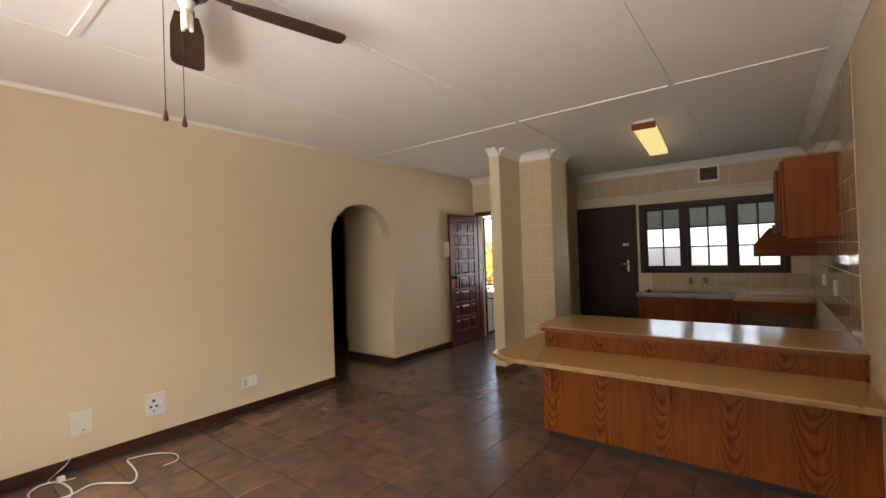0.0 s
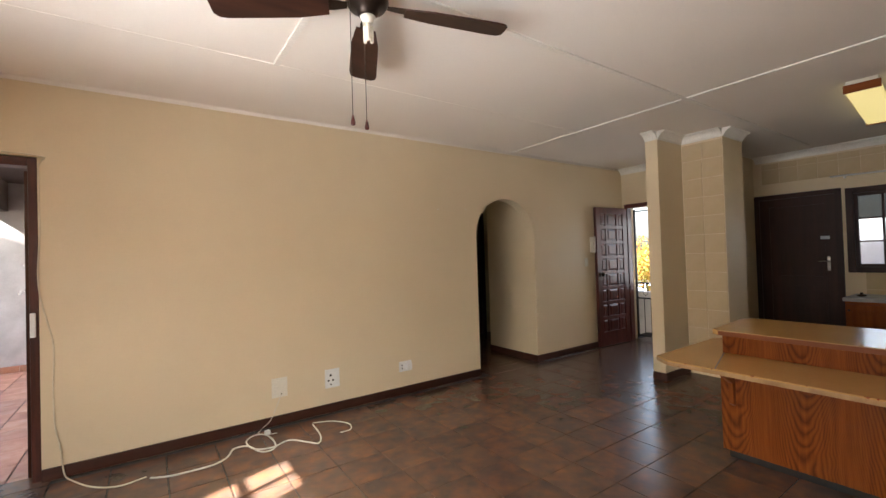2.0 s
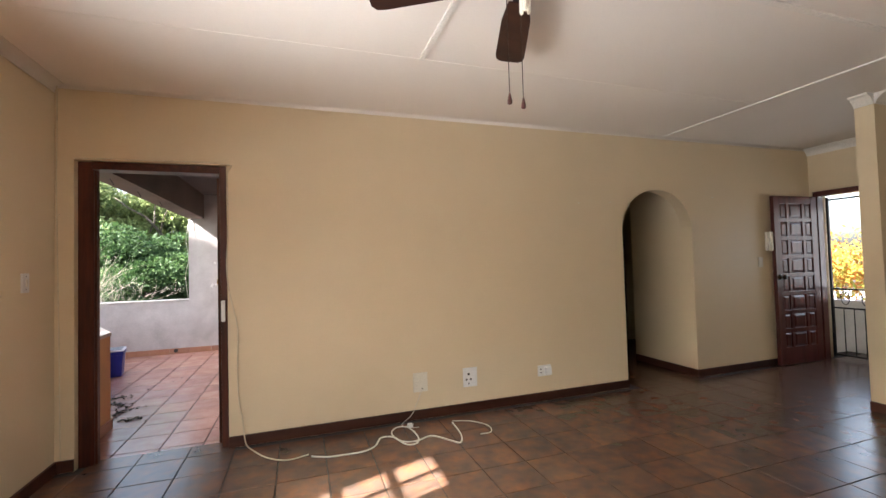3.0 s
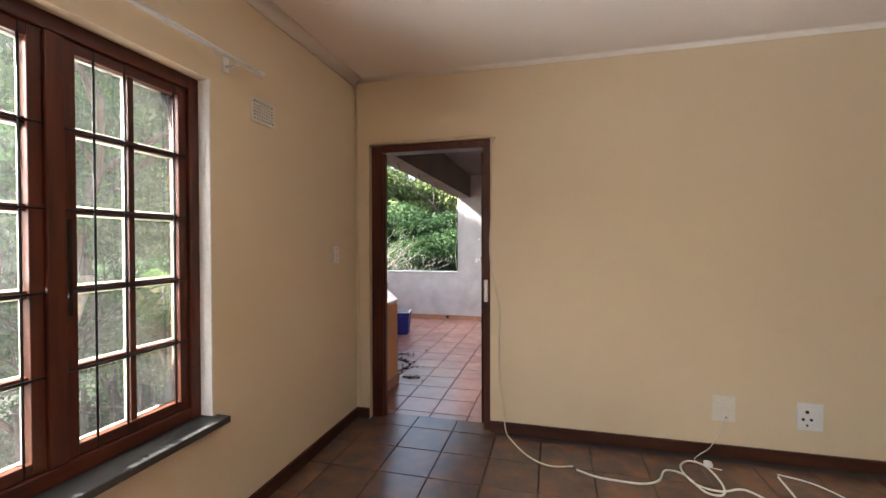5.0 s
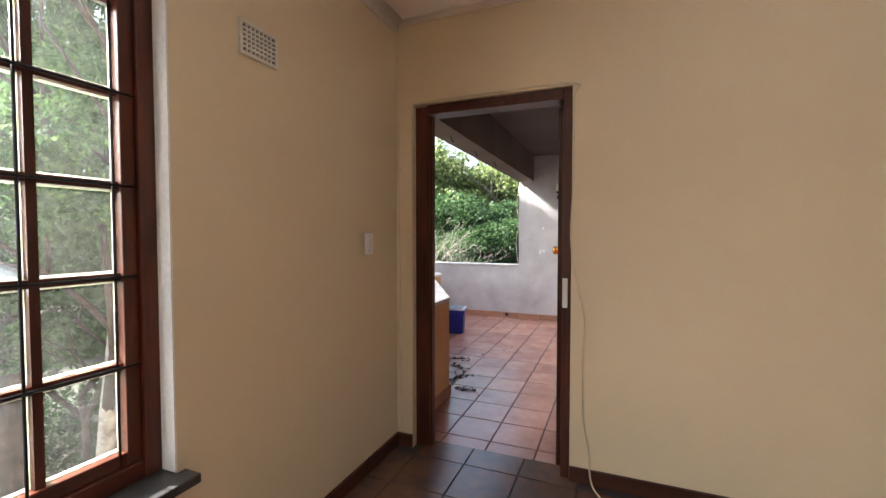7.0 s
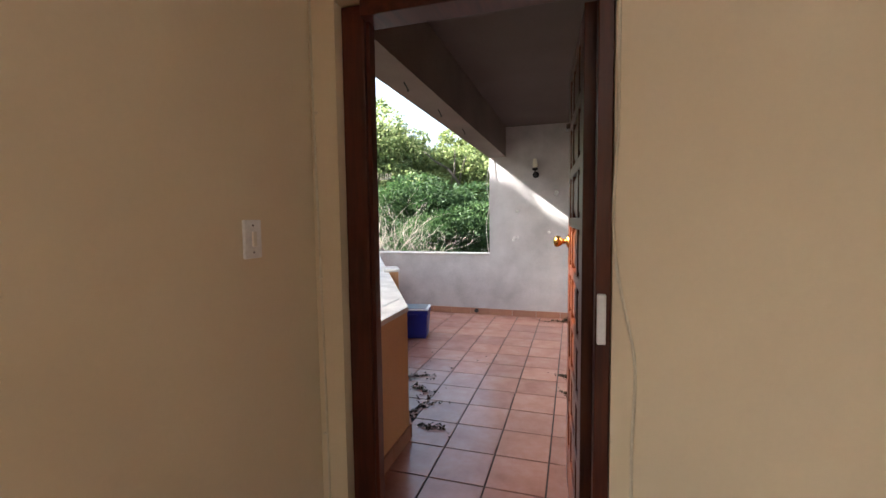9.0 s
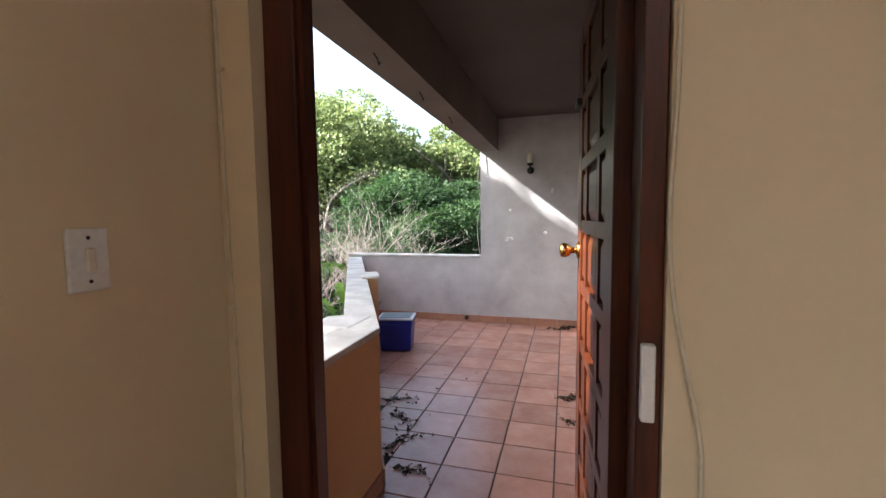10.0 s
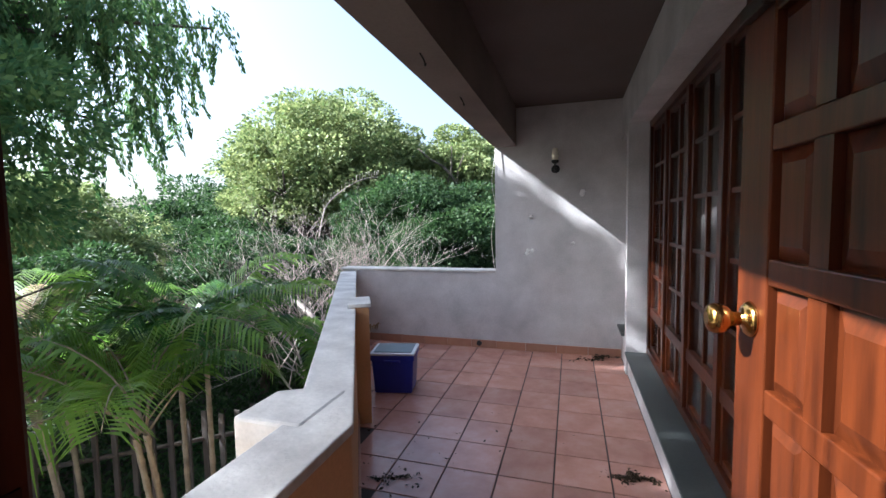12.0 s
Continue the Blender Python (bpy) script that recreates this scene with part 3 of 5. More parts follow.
knob(leaf, 0.712, 1.255, 1, BRASS)
# hinge edge on the jamb's outer corner; the room face looks towards -x
leaf.matrix_basis = Matrix.Translation((0.968, 0.137, VZ + 0.012)) @ Matrix.Rotation(math.atan2(0.75, -0.052), 4, "Z") @ Matrix.Diagonal((1, -1, 1, 1))
tagged(leaf, "varnished reddish panelled outer door standing open with brass knob", "door")
ob = new("door_bolt", mesh_of("door_bolt", B(0.66, 0.745, -0.04, -0.0215, 1.80, 1.825, 0.003), METALD))
ob.parent = leaf

# ---- big window ----
def window_x(name, xc, y0, y1, z0, z1, lights, cols, rows, label, glass, burglar=True, frame_w=0.055, sash_w=0.042, bars_x=0.026, top_glass=None, sashes=True, kind="structure", bar_off=0.0, putty=None):
    """A timber window across x at xc with side-by-side lights of small panes."""
    win = thing(name, (xc, (y0 + y1) / 2, z0), label, "window", kind=kind)
    d = 0.045
    part("window_frame", B(xc - d, xc + d, y0, y0 + frame_w, z0, z1, 0.004), FRAME, win)
    part("window_frame", B(xc - d, xc + d, y1 - frame_w, y1, z0, z1, 0.004), FRAME, win)
    part("window_frame", B(xc - d + 0.001, xc + d - 0.001, y0 + frame_w, y1 - frame_w, z0, z0 + frame_w, 0.004), FRAMEH, win)
    part("window_frame", B(xc - d + 0.001, xc + d - 0.001, y0 + frame_w, y1 - frame_w, z1 - frame_w, z1, 0.004), FRAMEH, win)
    a0, a1 = y0 + frame_w, y1 - frame_w
    lw = (a1 - a0 - frame_w * (lights - 1)) / lights
    for i in range(lights):
        p0 = a0 + i * (lw + frame_w)
        p1 = p0 + lw
        if i:
            part("mullion", B(xc - d + 0.002, xc + d - 0.002, p0 - frame_w, p0, z0 + frame_w, z1 - frame_w, 0.004), FRAME, win)
        q0, q1, r0, r1 = p0, p1, z0 + frame_w, z1 - frame_w
        if sashes:
            sash = part("sash", B(xc - 0.022, xc + 0.03, q0, q0 + sash_w, r0, r1, 0.003), FRAME, win)
            part("sash_rail", B(xc - 0.022, xc + 0.03, q1 - sash_w, q1, r0, r1, 0.003), FRAME, sash)
            part("sash_rail", B(xc - 0.021, xc + 0.029, q0 + sash_w, q1 - sash_w, r0, r0 + sash_w, 0.003), FRAMEH, sash)
            part("sash_rail", B(xc - 0.021, xc + 0.029, q0 + sash_w, q1 - sash_w, r1 - sash_w, r1, 0.003), FRAMEH, sash)
            q0, q1, r0, r1 = q0 + sash_w, q1 - sash_w, r0 + sash_w, r1 - sash_w
        g = 0.022
        cw, rh = (q1 - q0 - g * (cols - 1)) / cols, (r1 - r0 - g * (rows - 1)) / rows
        for c in range(1, cols):
            yy = q0 + c * cw + (c - 1) * g
            part("glazing_bar", B(xc - 0.014, xc + 0.018, yy, yy + g, r0, r1), FRAME, win)
        for r in range(1, rows):
            zz = r0 + r * rh + (r - 1) * g
            for c in range(cols):
                yy = q0 + c * (cw + g)
                part("glazing_bar", B(xc - 0.013, xc + 0.017, yy, yy + cw, zz, zz + g), FRAMEH, win)
        for c in range(cols):
            for r in range(rows):
                yy, zz = q0 + c * (cw + g), r0 + r * (rh + g)
                pane = part("pane", B(xc - 0.002, xc + 0.002, yy - 0.004, yy + cw + 0.004, zz - 0.004, zz + rh + 0.004), top_glass if top_glass and r == rows - 1 else glass, win)
                pane.visible_shadow = False
                if putty:
                    pb = bmesh.new()
                    for c0, c1, d0, d1 in ((yy, yy + 0.007, zz, zz + rh), (yy + cw - 0.007, yy + cw, zz, zz + rh), (yy + 0.007, yy + cw - 0.007, zz, zz + 0.007), (yy + 0.007, yy + cw - 0.007, zz + rh - 0.007, zz + rh)):
                        box(pb, xc - 0.008, xc - 0.0025, c0, c1, d0, d1)
                    part("putty", pb, putty, pane, "pale weathered glazing putty")
        if burglar:
            rr = part("burglar_bar", tube([(xc + bars_x, q0 + bar_off + 0.06, z0 + 0.02), (xc + bars_x, q0 + bar_off + 0.06, z1 - 0.02)], 0.0042, 6), IRON, win, "thin dark iron burglar bar")
            part("burglar_bar", tube([(xc + bars_x, q0 + bar_off + (q1 - q0) / 2 - 0.03, z0 + 0.02), (xc + bars_x, q0 + bar_off + (q1 - q0) / 2 - 0.03, z1 - 0.02)], 0.0042, 6), IRON, win)
            part("burglar_bar", tube([(xc + bars_x, q1 - 0.02, z0 + 0.02), (xc + bars_x, q1 - 0.02, z1 - 0.02)], 0.0042, 6), IRON, win)
    if burglar:
        for r in range(1, rows):
            zz = r0 + r * rh + (r - 0.5) * g
            part("burglar_bar", tube([(xc + bars_x + 0.004, y0 + 0.03, zz), (xc + bars_x + 0.004, y1 - 0.03, zz)], 0.0042, 6), IRON, win)
    return win


window_1 = window_x("window_1", -0.105, WY0, WY1, WZ0 + 0.02, WZ1, 5, 2, 5, "varnished timber small-pane window with burglar bars and dusty glass", GLASS, sash_w=0.04, putty=PUTTY)
part("casement_stay", B(-0.06, -0.05, -1.962, -1.95, 1.1, 1.42, 0.003), METALD, window_1, "black iron casement fastener")
# white reveal boards inside the opening, and the dark sill
solid("trim", B(-0.06, -0.0005, WY1 - 0.006, WY1 - 0.0003, WZ0 + 0.022, WZ1 - 0.001), REVEAL, "white painted window reveal", "trim", kind="structure")
solid("window_sill", B(-0.10, 0.068, WY0 + 0.002, WY1 + 0.03, WZ0 - 0.012, WZ0 + 0.018, 0.004), SILLB, "black painted inside window sill", "sill", kind="structure")

# curtain rod on brackets
rod = thing("curtain_rod", (0.07, -2.2, 2.23), "white curtain rod on wall brackets above the window", "curtain rod")
part("pole", tube([(0.075, -3.4, 2.165), (0.075, -1.195, 2.165)], 0.011, 10), WHITEP, rod)
part("finial", lathe([(0.011, 0), (0.016, 0.004), (0.016, 0.02), (0.008, 0.026)], (0.075, -1.195, 2.165), "y", 12), WHITEP, rod)
for y in (-1.34, -3.3):
    br = part("bracket", B(0.0005, 0.01, y - 0.018, y + 0.018, 2.12, 2.2, 0.003), WHITEP, rod)
    part("bracket_arm", tube([(0.005, y, 2.148), (0.075, y, 2.151)], 0.006, 8), WHITEP, br)


def airbrick(y0, y1, z0, z1, x=0.0005, nx=8, nz=6, label="cream painted clay air brick with square holes"):
    v = thing("wall_vent", (x, (y0 + y1) / 2, z0), label, "vent")
    part("frame", B(x, x + 0.012, y0, y0 + 0.012, z0, z1), PLAST, v)
    part("frame", B(x, x + 0.012, y1 - 0.012, y1, z0, z1), PLAST, v)
    part("frame", B(x, x + 0.012, y0 + 0.012, y1 - 0.012, z0, z0 + 0.012), PLAST, v)
    part("frame", B(x, x + 0.012, y0 + 0.012, y1 - 0.012, z1 - 0.012, z1), PLAST, v)
    part("backing", B(x, x + 0.003, y0 + 0.012, y1 - 0.012, z0 + 0.012, z1 - 0.012), METALD, v)
    for i in range(1, nx):
        y = y0 + 0.012 + (y1 - y0 - 0.024) * i / nx
        part("bar", B(x + 0.003, x + 0.0105, y - 0.0035, y + 0.0035, z0 + 0.012, z1 - 0.012), PLAST, v)
    for i in range(1, nz):
        z = z0 + 0.012 + (z1 - z0 - 0.024) * i / nz
        part("slat", B(x + 0.003, x + 0.011, y0 + 0.012, y1 - 0.012, z - 0.0035, z + 0.0035), PLAST, v)
    return v


airbrick(-1.17, -0.992, 1.952, 2.075)

# ---- electrical fittings ----
def plate_y(name, x0, x1, z0, z1, label, pins, category="socket"):
    """A wall plate on the main wall."""
    t = thing(name, ((x0 + x1) / 2, -0.001, z0), label, category)
    part("plate", B(x0, x1, -0.011, -0.0008, z0, z1, 0.003), PLAST if "blank" in name else WHITEP, t)
    for x, z, r in pins:
        part("socket_hole", lathe([(r, -0.0118), (r, -0.0104)], (x, 0, z), "y", 10), METALD, t)
    return t


plate_y("blank_plate", 2.430, 2.555, 0.225, 0.385, "cream blank plate with a cable coming out", [(2.505, 0.25, 0.006)], "wall plate")
s = plate_y("power_socket", 2.879, 3.012, 0.215, 0.38, "white three-pin power socket with a switch", [(2.930, 0.325, 0.011), (2.910, 0.28, 0.009), (2.950, 0.28, 0.009), (2.930, 0.245, 0.007)])
part("rocker", B(2.975, 2.995, -0.017, -0.0105, 0.29, 0.32, 0.002), WHITEP, s)
s = plate_y("power_socket", 3.625, 3.765, 0.225, 0.325, "white three-pin power socket with an adaptor plugged in", [(3.655, 0.29, 0.007), (3.655, 0.26, 0.007)])
part("adaptor", B(3.690, 3.750, -0.05, -0.0112, 0.24, 0.312, 0.006), WHITEP, s)
for x, z in ((4.145, 1.855), (4.520, 1.87), (5.915, 1.95)):
    solid("wall_hook", lathe([(0.003, -0.022), (0.003, 0.0), (0.006, 0.0)], (x, -0.0005, z), "y", 8), PLAST, "small painted wall plug", "hook")
ph = thing("intercom_phone", (6.765, -0.03, 1.3), "cream intercom handset hanging on the wall", "intercom")
part("body", B(6.720, 6.795, -0.035, -0.001, 1.34, 1.56, 0.008), PLAST, ph)
part("handset", B(6.730, 6.770, -0.07, -0.036, 1.335, 1.565, 0.012), PLAST, ph)
sw = thing("light_switch", (6.645, -0.001, 1.15), "cream wall light switch", "switch")
part("plate", B(6.595, 6.665, -0.010, -0.0008, 1.15, 1.265, 0.003), PLAST, sw)
part("rocker", B(6.620, 6.637, -0.017, -0.0102, 1.19, 1.225, 0.002), PLAST, sw)
sw = thing("light_switch", (0.001, -0.33, 1.20), "white light switch plate with one rocker", "switch")
part("plate", B(0.0008, 0.011, -0.365, -0.295, 1.20, 1.315, 0.003), WHITEP, sw)
part("rocker", B(0.0112, 0.018, -0.338, -0.322, 1.235, 1.28, 0.003), PLAST, sw)
for z in (1.218, 1.298):
    part("screw", lathe([(0.004, 0.0108), (0.003, 0.0125)], (0, -0.33, z), "x", 8), METALD, sw)

# ---- cables ----
def cable(pts, r, material, label, steps=6):
    return solid("cable", tube(smooth_line(pts, steps), r, 8), material, label, "cable")


cable([(0.02, -0.02, 2.60), (0.018, -0.012, 2.5), (0.016, -0.007, 2.3), (0.012, -0.006, 1.9), (0.02, -0.006, 1.3), (0.026, -0.006, 0.9), (0.03, -0.006, 0.5), (0.034, -0.006, 0.09)], 0.004, CREAMC, "painted-over cable running down the corner")
cable([(0.098, 0.036, 0.0), (0.098, 0.036, 1.0), (0.099, 0.034, 2.03), (0.104, 0.030, 2.074), (0.14, -0.004, 2.088), (0.5, -0.006, 2.092), (1.03, -0.006, 2.088), (1.040, -0.006, 2.0), (1.042, -0.006, 1.6), (1.036, -0.01, 1.45), (1.032, -0.014, 1.3), (1.045, -0.014, 1.15), (1.075, -0.01, 1.0), (1.10, -0.008, 0.85), (1.095, -0.008, 0.6), (1.10, -0.008, 0.35), (1.125, -0.012, 0.2), (1.135, -0.022, 0.095), (1.15, -0.04, 0.02), (1.191, -0.115, 0.006), (1.306, -0.30, 0.006), (1.44, -0.395, 0.006), (1.58, -0.365, 0.006)], 0.0045, CREAMC, "cream cable clipped round the doorway and drooping to the floor")
cable([(1.60, -0.40, 0.006), (1.70, -0.45, 0.006), (1.814, -0.463, 0.006), (1.95, -0.46, 0.006), (2.04, -0.40, 0.006), (2.10, -0.28, 0.006), (2.19, -0.30, 0.006), (2.25, -0.46, 0.006), (2.33, -0.47, 0.006), (2.365, -0.36, 0.008), (2.34, -0.18, 0.010), (2.26, -0.14, 0.012), (2.19, -0.24, 0.014), (2.22, -0.40, 0.012), (2.33, -0.44, 0.008), (2.465, -0.39, 0.006), (2.57, -0.52, 0.006), (2.625, -0.58, 0.006), (2.68, -0.45, 0.006), (2.70, -0.20, 0.006)], 0.0055, CABLE, "white cable coiled loosely on the tiled floor")
cable([(2.505, -0.012, 0.25), (2.46, -0.03, 0.16), (2.41, -0.03, 0.06), (2.34, -0.06, 0.02), (2.30, -0.12, 0.012), (2.35, -0.19, 0.014), (2.42, -0.20, 0.010)], 0.003, CABLE, "thin white wire from the wall plate to the floor")
cable([(2.71, -0.17, 0.006), (2.85, -0.23, 0.006), (2.94, -0.37, 0.006), (2.91, -0.49, 0.006), (2.82, -0.50, 0.006)], 0.004, CABLE, "short end of white cable on the floor")
solid("plug", B(2.33, 2.37, -0.21, -0.17, 0.016, 0.045, 0.006), WHITEP, "small white plug lying on the cable", "plug")
for z in (0.5, 1.1, 1.7):
    for x, y in ((0.022, 0.0), (0.098, 0.042)):
        solid("cable_clip", B(x - 0.008, x + 0.008, y - 0.013, y - 0.0005, z - 0.004, z + 0.004, 0.002), CREAMC, "small cream cable clip", "clip")

# ---- ceiling fan ----
FANX, FANY, FANZ = 2.45, -1.975, 2.5
fan = thing("ceiling_fan", (FANX, FANY, CZ), "dark ceiling fan with four wooden blades and pull cords", "ceiling fan")
part("canopy", lathe([(0.065, CZ - 0.001), (0.06, CZ - 0.03), (0.03, CZ - 0.05), (0.015, CZ - 0.055)], (FANX, FANY, 0)), METALD, fan)
part("down_rod", lathe([(0.012, CZ - 0.05), (0.012, 2.535)], (FANX, FANY, 0), n=12), METALD, fan)
part("motor_housing", lathe([(0.03, 2.56), (0.08, 2.556), (0.098, 2.54), (0.098, 2.515), (0.08, 2.49), (0.05, 2.48), (0.045, 2.462), (0.036, 2.452)], (FANX, FANY, 0), n=28), METALD, fan)
for a in (-16, 74, 164, 254):
    m = Matrix.Translation((FANX, FANY, FANZ)) @ Matrix.Rotation(radians(a - 6), 4, "Z") @ Matrix.Rotation(radians(4.5), 4, "Y") @ Matrix.Rotation(radians(11), 4, "X")
    o = [(0.17, -0.048), (0.30, -0.07), (0.60, -0.08), (0.638, -0.074), (0.658, -0.05), (0.662, 0.05), (0.642, 0.074), (0.60, 0.08), (0.30, 0.07), (0.17, 0.048)]
    bm = prism(o, -0.004, 0.004, 0.0015)
    bm.transform(m)
    bl = part("blade", bm, FANW, fan, "dark stained wooden fan blade")
    bm = prism([(0.09, -0.018), (0.15, -0.03), (0.24, -0.03), (0.24, 0.03), (0.15, 0.03), (0.09, 0.018)], 0.0045, 0.010, 0.001)
    bm.transform(m)
    part("blade_bracket", bm, METALD, bl)
part("lamp_holder", lathe([(0.036, 2.453), (0.03, 2.442), (0.024, 2.43), (0.024, 2.415)], (FANX, FANY, 0)), PLAST, fan)
for i in range(3):
    a = i * 2.094
    x, y = FANX + 0.017 * math.cos(a), FANY + 0.017 * math.sin(a)
    part("bulb_tube", lathe([(0.007, 2.417), (0.009, 2.405), (0.009, 2.345), (0.006, 2.337)], (x, y, 0), n=10), TUBE, fan, "unlit compact fluorescent tube")
for dx, dy, zb in ((-0.005, 0.03, 1.945), (-0.085, 0.0, 1.945)):
    cx, cy = FANX + dx, FANY + dy
    cd = part("pull_cord", tube([(cx, cy, 2.5), (cx, cy, zb + 0.045)], 0.0016, 6), METALD, fan)
    part("cord_pull", lathe([(0.003, zb + 0.048), (0.006, zb + 0.035), (0.0105, zb + 0.012), (0.009, zb + 0.003), (0.004, zb)], (cx, cy, 0), n=12), FDOOR, cd, "turned wooden cord pull")

# ---- breakfast bar ----
bar = thing("breakfast_bar", (4.9, -3.4, 0), "oak-veneer breakfast bar with worn beige laminate top and lower ledge", "breakfast bar")
part("front_panel", B(4.68, 4.70, YB + 0.002, -2.45, 0.048, 0.578), PLY, bar, "oak veneer with bold cathedral grain")
part("end_panel", B(4.7005, 5.55, -2.47, -2.45, 0.048, 0.578), PLY, bar)
part("upper_front", B(4.95, 4.97, YB + 0.002, -2.36, 0.612, 0.735), PLY, bar)
part("upper_end", B(4.9705, 5.55, -2.38, -2.36, 0.612, 0.735), PLY, bar)
part("plinth", B(4.70, 5.53, YB + 0.002, -2.48, 0.0, 0.0475), BLACK, bar, "black recessed plinth")
o = [(4.46, YB + 0.002), (4.46, -2.22), (4.55, -2.10), (5.46, -2.09), (5.52, -2.15), (5.52, -2.44), (5.03, -2.44), (5.03, YB + 0.002)]
part("ledge", prism(o, 0.580, 0.6105, 0.004), LAMIN, bar, "beige laminate ledge with chipped edge")
o2 = [(4.457, YB + 0.002), (4.457, -2.221), (4.5485, -2.0975), (5.46, -2.087), (5.46, -2.0895), (4.5495, -2.1005), (4.4595, -2.2205), (4.4595, YB + 0.002)]
part("edge_strip", prism(o2, 0.578, 0.602), LEDGE_EDGE, bar, "chipped brown edge strip")
part("top", prism([(4.92, YB + 0.002), (4.92, -2.34), (4.955, -2.295), (5.60, -2.25), (5.66, -2.30), (5.66, YB + 0.002)], 0.735, 0.772, 0.005), LAMIN, bar, "glossy beige laminate bar top")
part("edge_strip", B(4.917, 4.9198, YB + 0.002, -2.345, 0.737, 0.767), PLYY, bar)
for y in (-2.52, -3.3, -4.17):
    part("bracket", prism([(4.6795, 0.578), (4.53, 0.578), (4.53, 0.555), (4.645, 0.49), (4.645, 0.36), (4.6795, 0.34)], y - 0.014, y + 0.014, 0.002, "xz"), CUPV, bar, "wooden ledge bracket")
part("ledge_seam", prism([(4.462, -2.512), (4.948, -2.372), (4.948, -2.366), (4.462, -2.506)], 0.6106, 0.6114), BLACK, bar, "dark joint line across the ledge")
rc = random.Random(17)
for k in range(9):
    y, w, h = rc.uniform(-4.2, -2.25), rc.uniform(0.004, 0.014), rc.uniform(0.003, 0.009)
    part("edge_chip", prism([(y - w, 0.6115), (y + w, 0.6115), (y + w * rc.uniform(-0.5, 0.5), 0.6115 - h)], 4.4555, 4.4615, 0.0, "yz"), CUPB, bar, "chipped spot on the ledge edge")

# ---- kitchen ----
def tile_field(parent, plane, at, a0, a1, z0, z1, holes, size=0.2, out=1):
    """Wall tiles laid one by one on a wall; alike tiles share a mesh."""
    g, meshes, rr = 0.0028, {}, random.Random(3)
    a = a0
    while a < a1 - 0.02:
        b = min(a + size, a1)
        z = z0
        while z < z1 - 0.02:
            c = min(z + size, z1)
            if not any(b > h[0] + 0.01 and a < h[1] - 0.01 and c > h[2] + 0.01 and z < h[3] - 0.01 for h in holes):
                key = (round(b - a, 3), round(c - z, 3))
                if key not in meshes:
                    w, h2 = key[0] / 2 - g, key[1] / 2 - g
                    if plane == "x":
                        bm = B(-0.003, 0.003, -w, w, -h2, h2, 0.0012)
                    else:
                        bm = B(-w, w, -0.003, 0.003, -h2, h2, 0.0012)
                    meshes[key] = mesh_of("wall_tile", bm, KTILE)
                ob = new("wall_tile", meshes[key])
                off = at + out * 0.003
                ob.location = (off, (a + b) / 2, (z + c) / 2) if plane == "x" else ((a + b) / 2, off, (z + c) / 2)
                ob.rotation_euler = (rr.uniform(-0.004, 0.004), 0, rr.uniform(-0.004, 0.004))
                ob.parent = parent
            z = c
        a = b


wk = bpy.data.objects["wall_kitchen"]
tile_field(wk, "x", XK - 0.0008, YB + 0.01, -1.42, 0.0, 2.48, [(-2.34, -1.20, -1, 2.06), (-4.1, -2.25, 0.99, 2.04)], out=-1)
tile_field(bpy.data.objects["wall_back"], "y", YB + 0.0008, 5.1, XK - 0.01, 0.78, 2.48, [], out=1)
tile_field(bpy.data.objects["wall_shaft"], "x", 6.47 - 0.0008, -1.818, -1.412, 0.1, 2.48, [], out=-1)

kd = thing("door_2", (XK, -1.75, 0), "dark varnished kitchen back door, closed, with lever handle", "door", kind="structure")
part("jamb", B(XK - 0.02, XK + 0.08, KD[0] + 0.002, KD[0] + 0.06, 0, 2.045), KDOOR, kd)
part("jamb", B(XK - 0.02, XK + 0.08, KD[1] - 0.06, KD[1] - 0.002, 0, 2.045), KDOOR, kd)
part("lintel", B(XK - 0.019, XK + 0.079, KD[0] + 0.06, KD[1] - 0.06, 1.985, 2.045), KDOOR, kd)
lf = part("leaf", B(XK + 0.01, XK + 0.05, KD[0] + 0.062, KD[1] - 0.062, 0.005, 1.983), KDOOR, kd)
for y0, y1, z0, z1 in ((KD[0] + 0.062, KD[0] + 0.17, 0.005, 1.983), (KD[1] - 0.17, KD[1] - 0.062, 0.005, 1.983), (KD[0] + 0.17, KD[1] - 0.17, 0.005, 0.2), (KD[0] + 0.17, KD[1] - 0.17, 0.82, 0.95), (KD[0] + 0.17, KD[1] - 0.17, 1.87, 1.983)):
    part("door_stile", B(XK - 0.004, XK + 0.0095, y0, y1, z0, z1, 0.002), KDOOR, lf)
hn = part("handle_plate", B(XK - 0.009, XK - 0.0045, -2.13, -2.095, 1.02, 1.2, 0.002), CHROME, kd)
part("lever", tube([(XK - 0.01, -2.11, 1.14), (XK - 0.05, -2.11, 1.14), (XK - 0.05, -2.02, 1.14)], 0.008, 8), CHROME, hn, "chrome lever handle")
part("sign", B(XK - 0.007, XK - 0.0045, -2.13, -2.04, 1.42, 1.46), LIDW, kd, "small pale sticker")

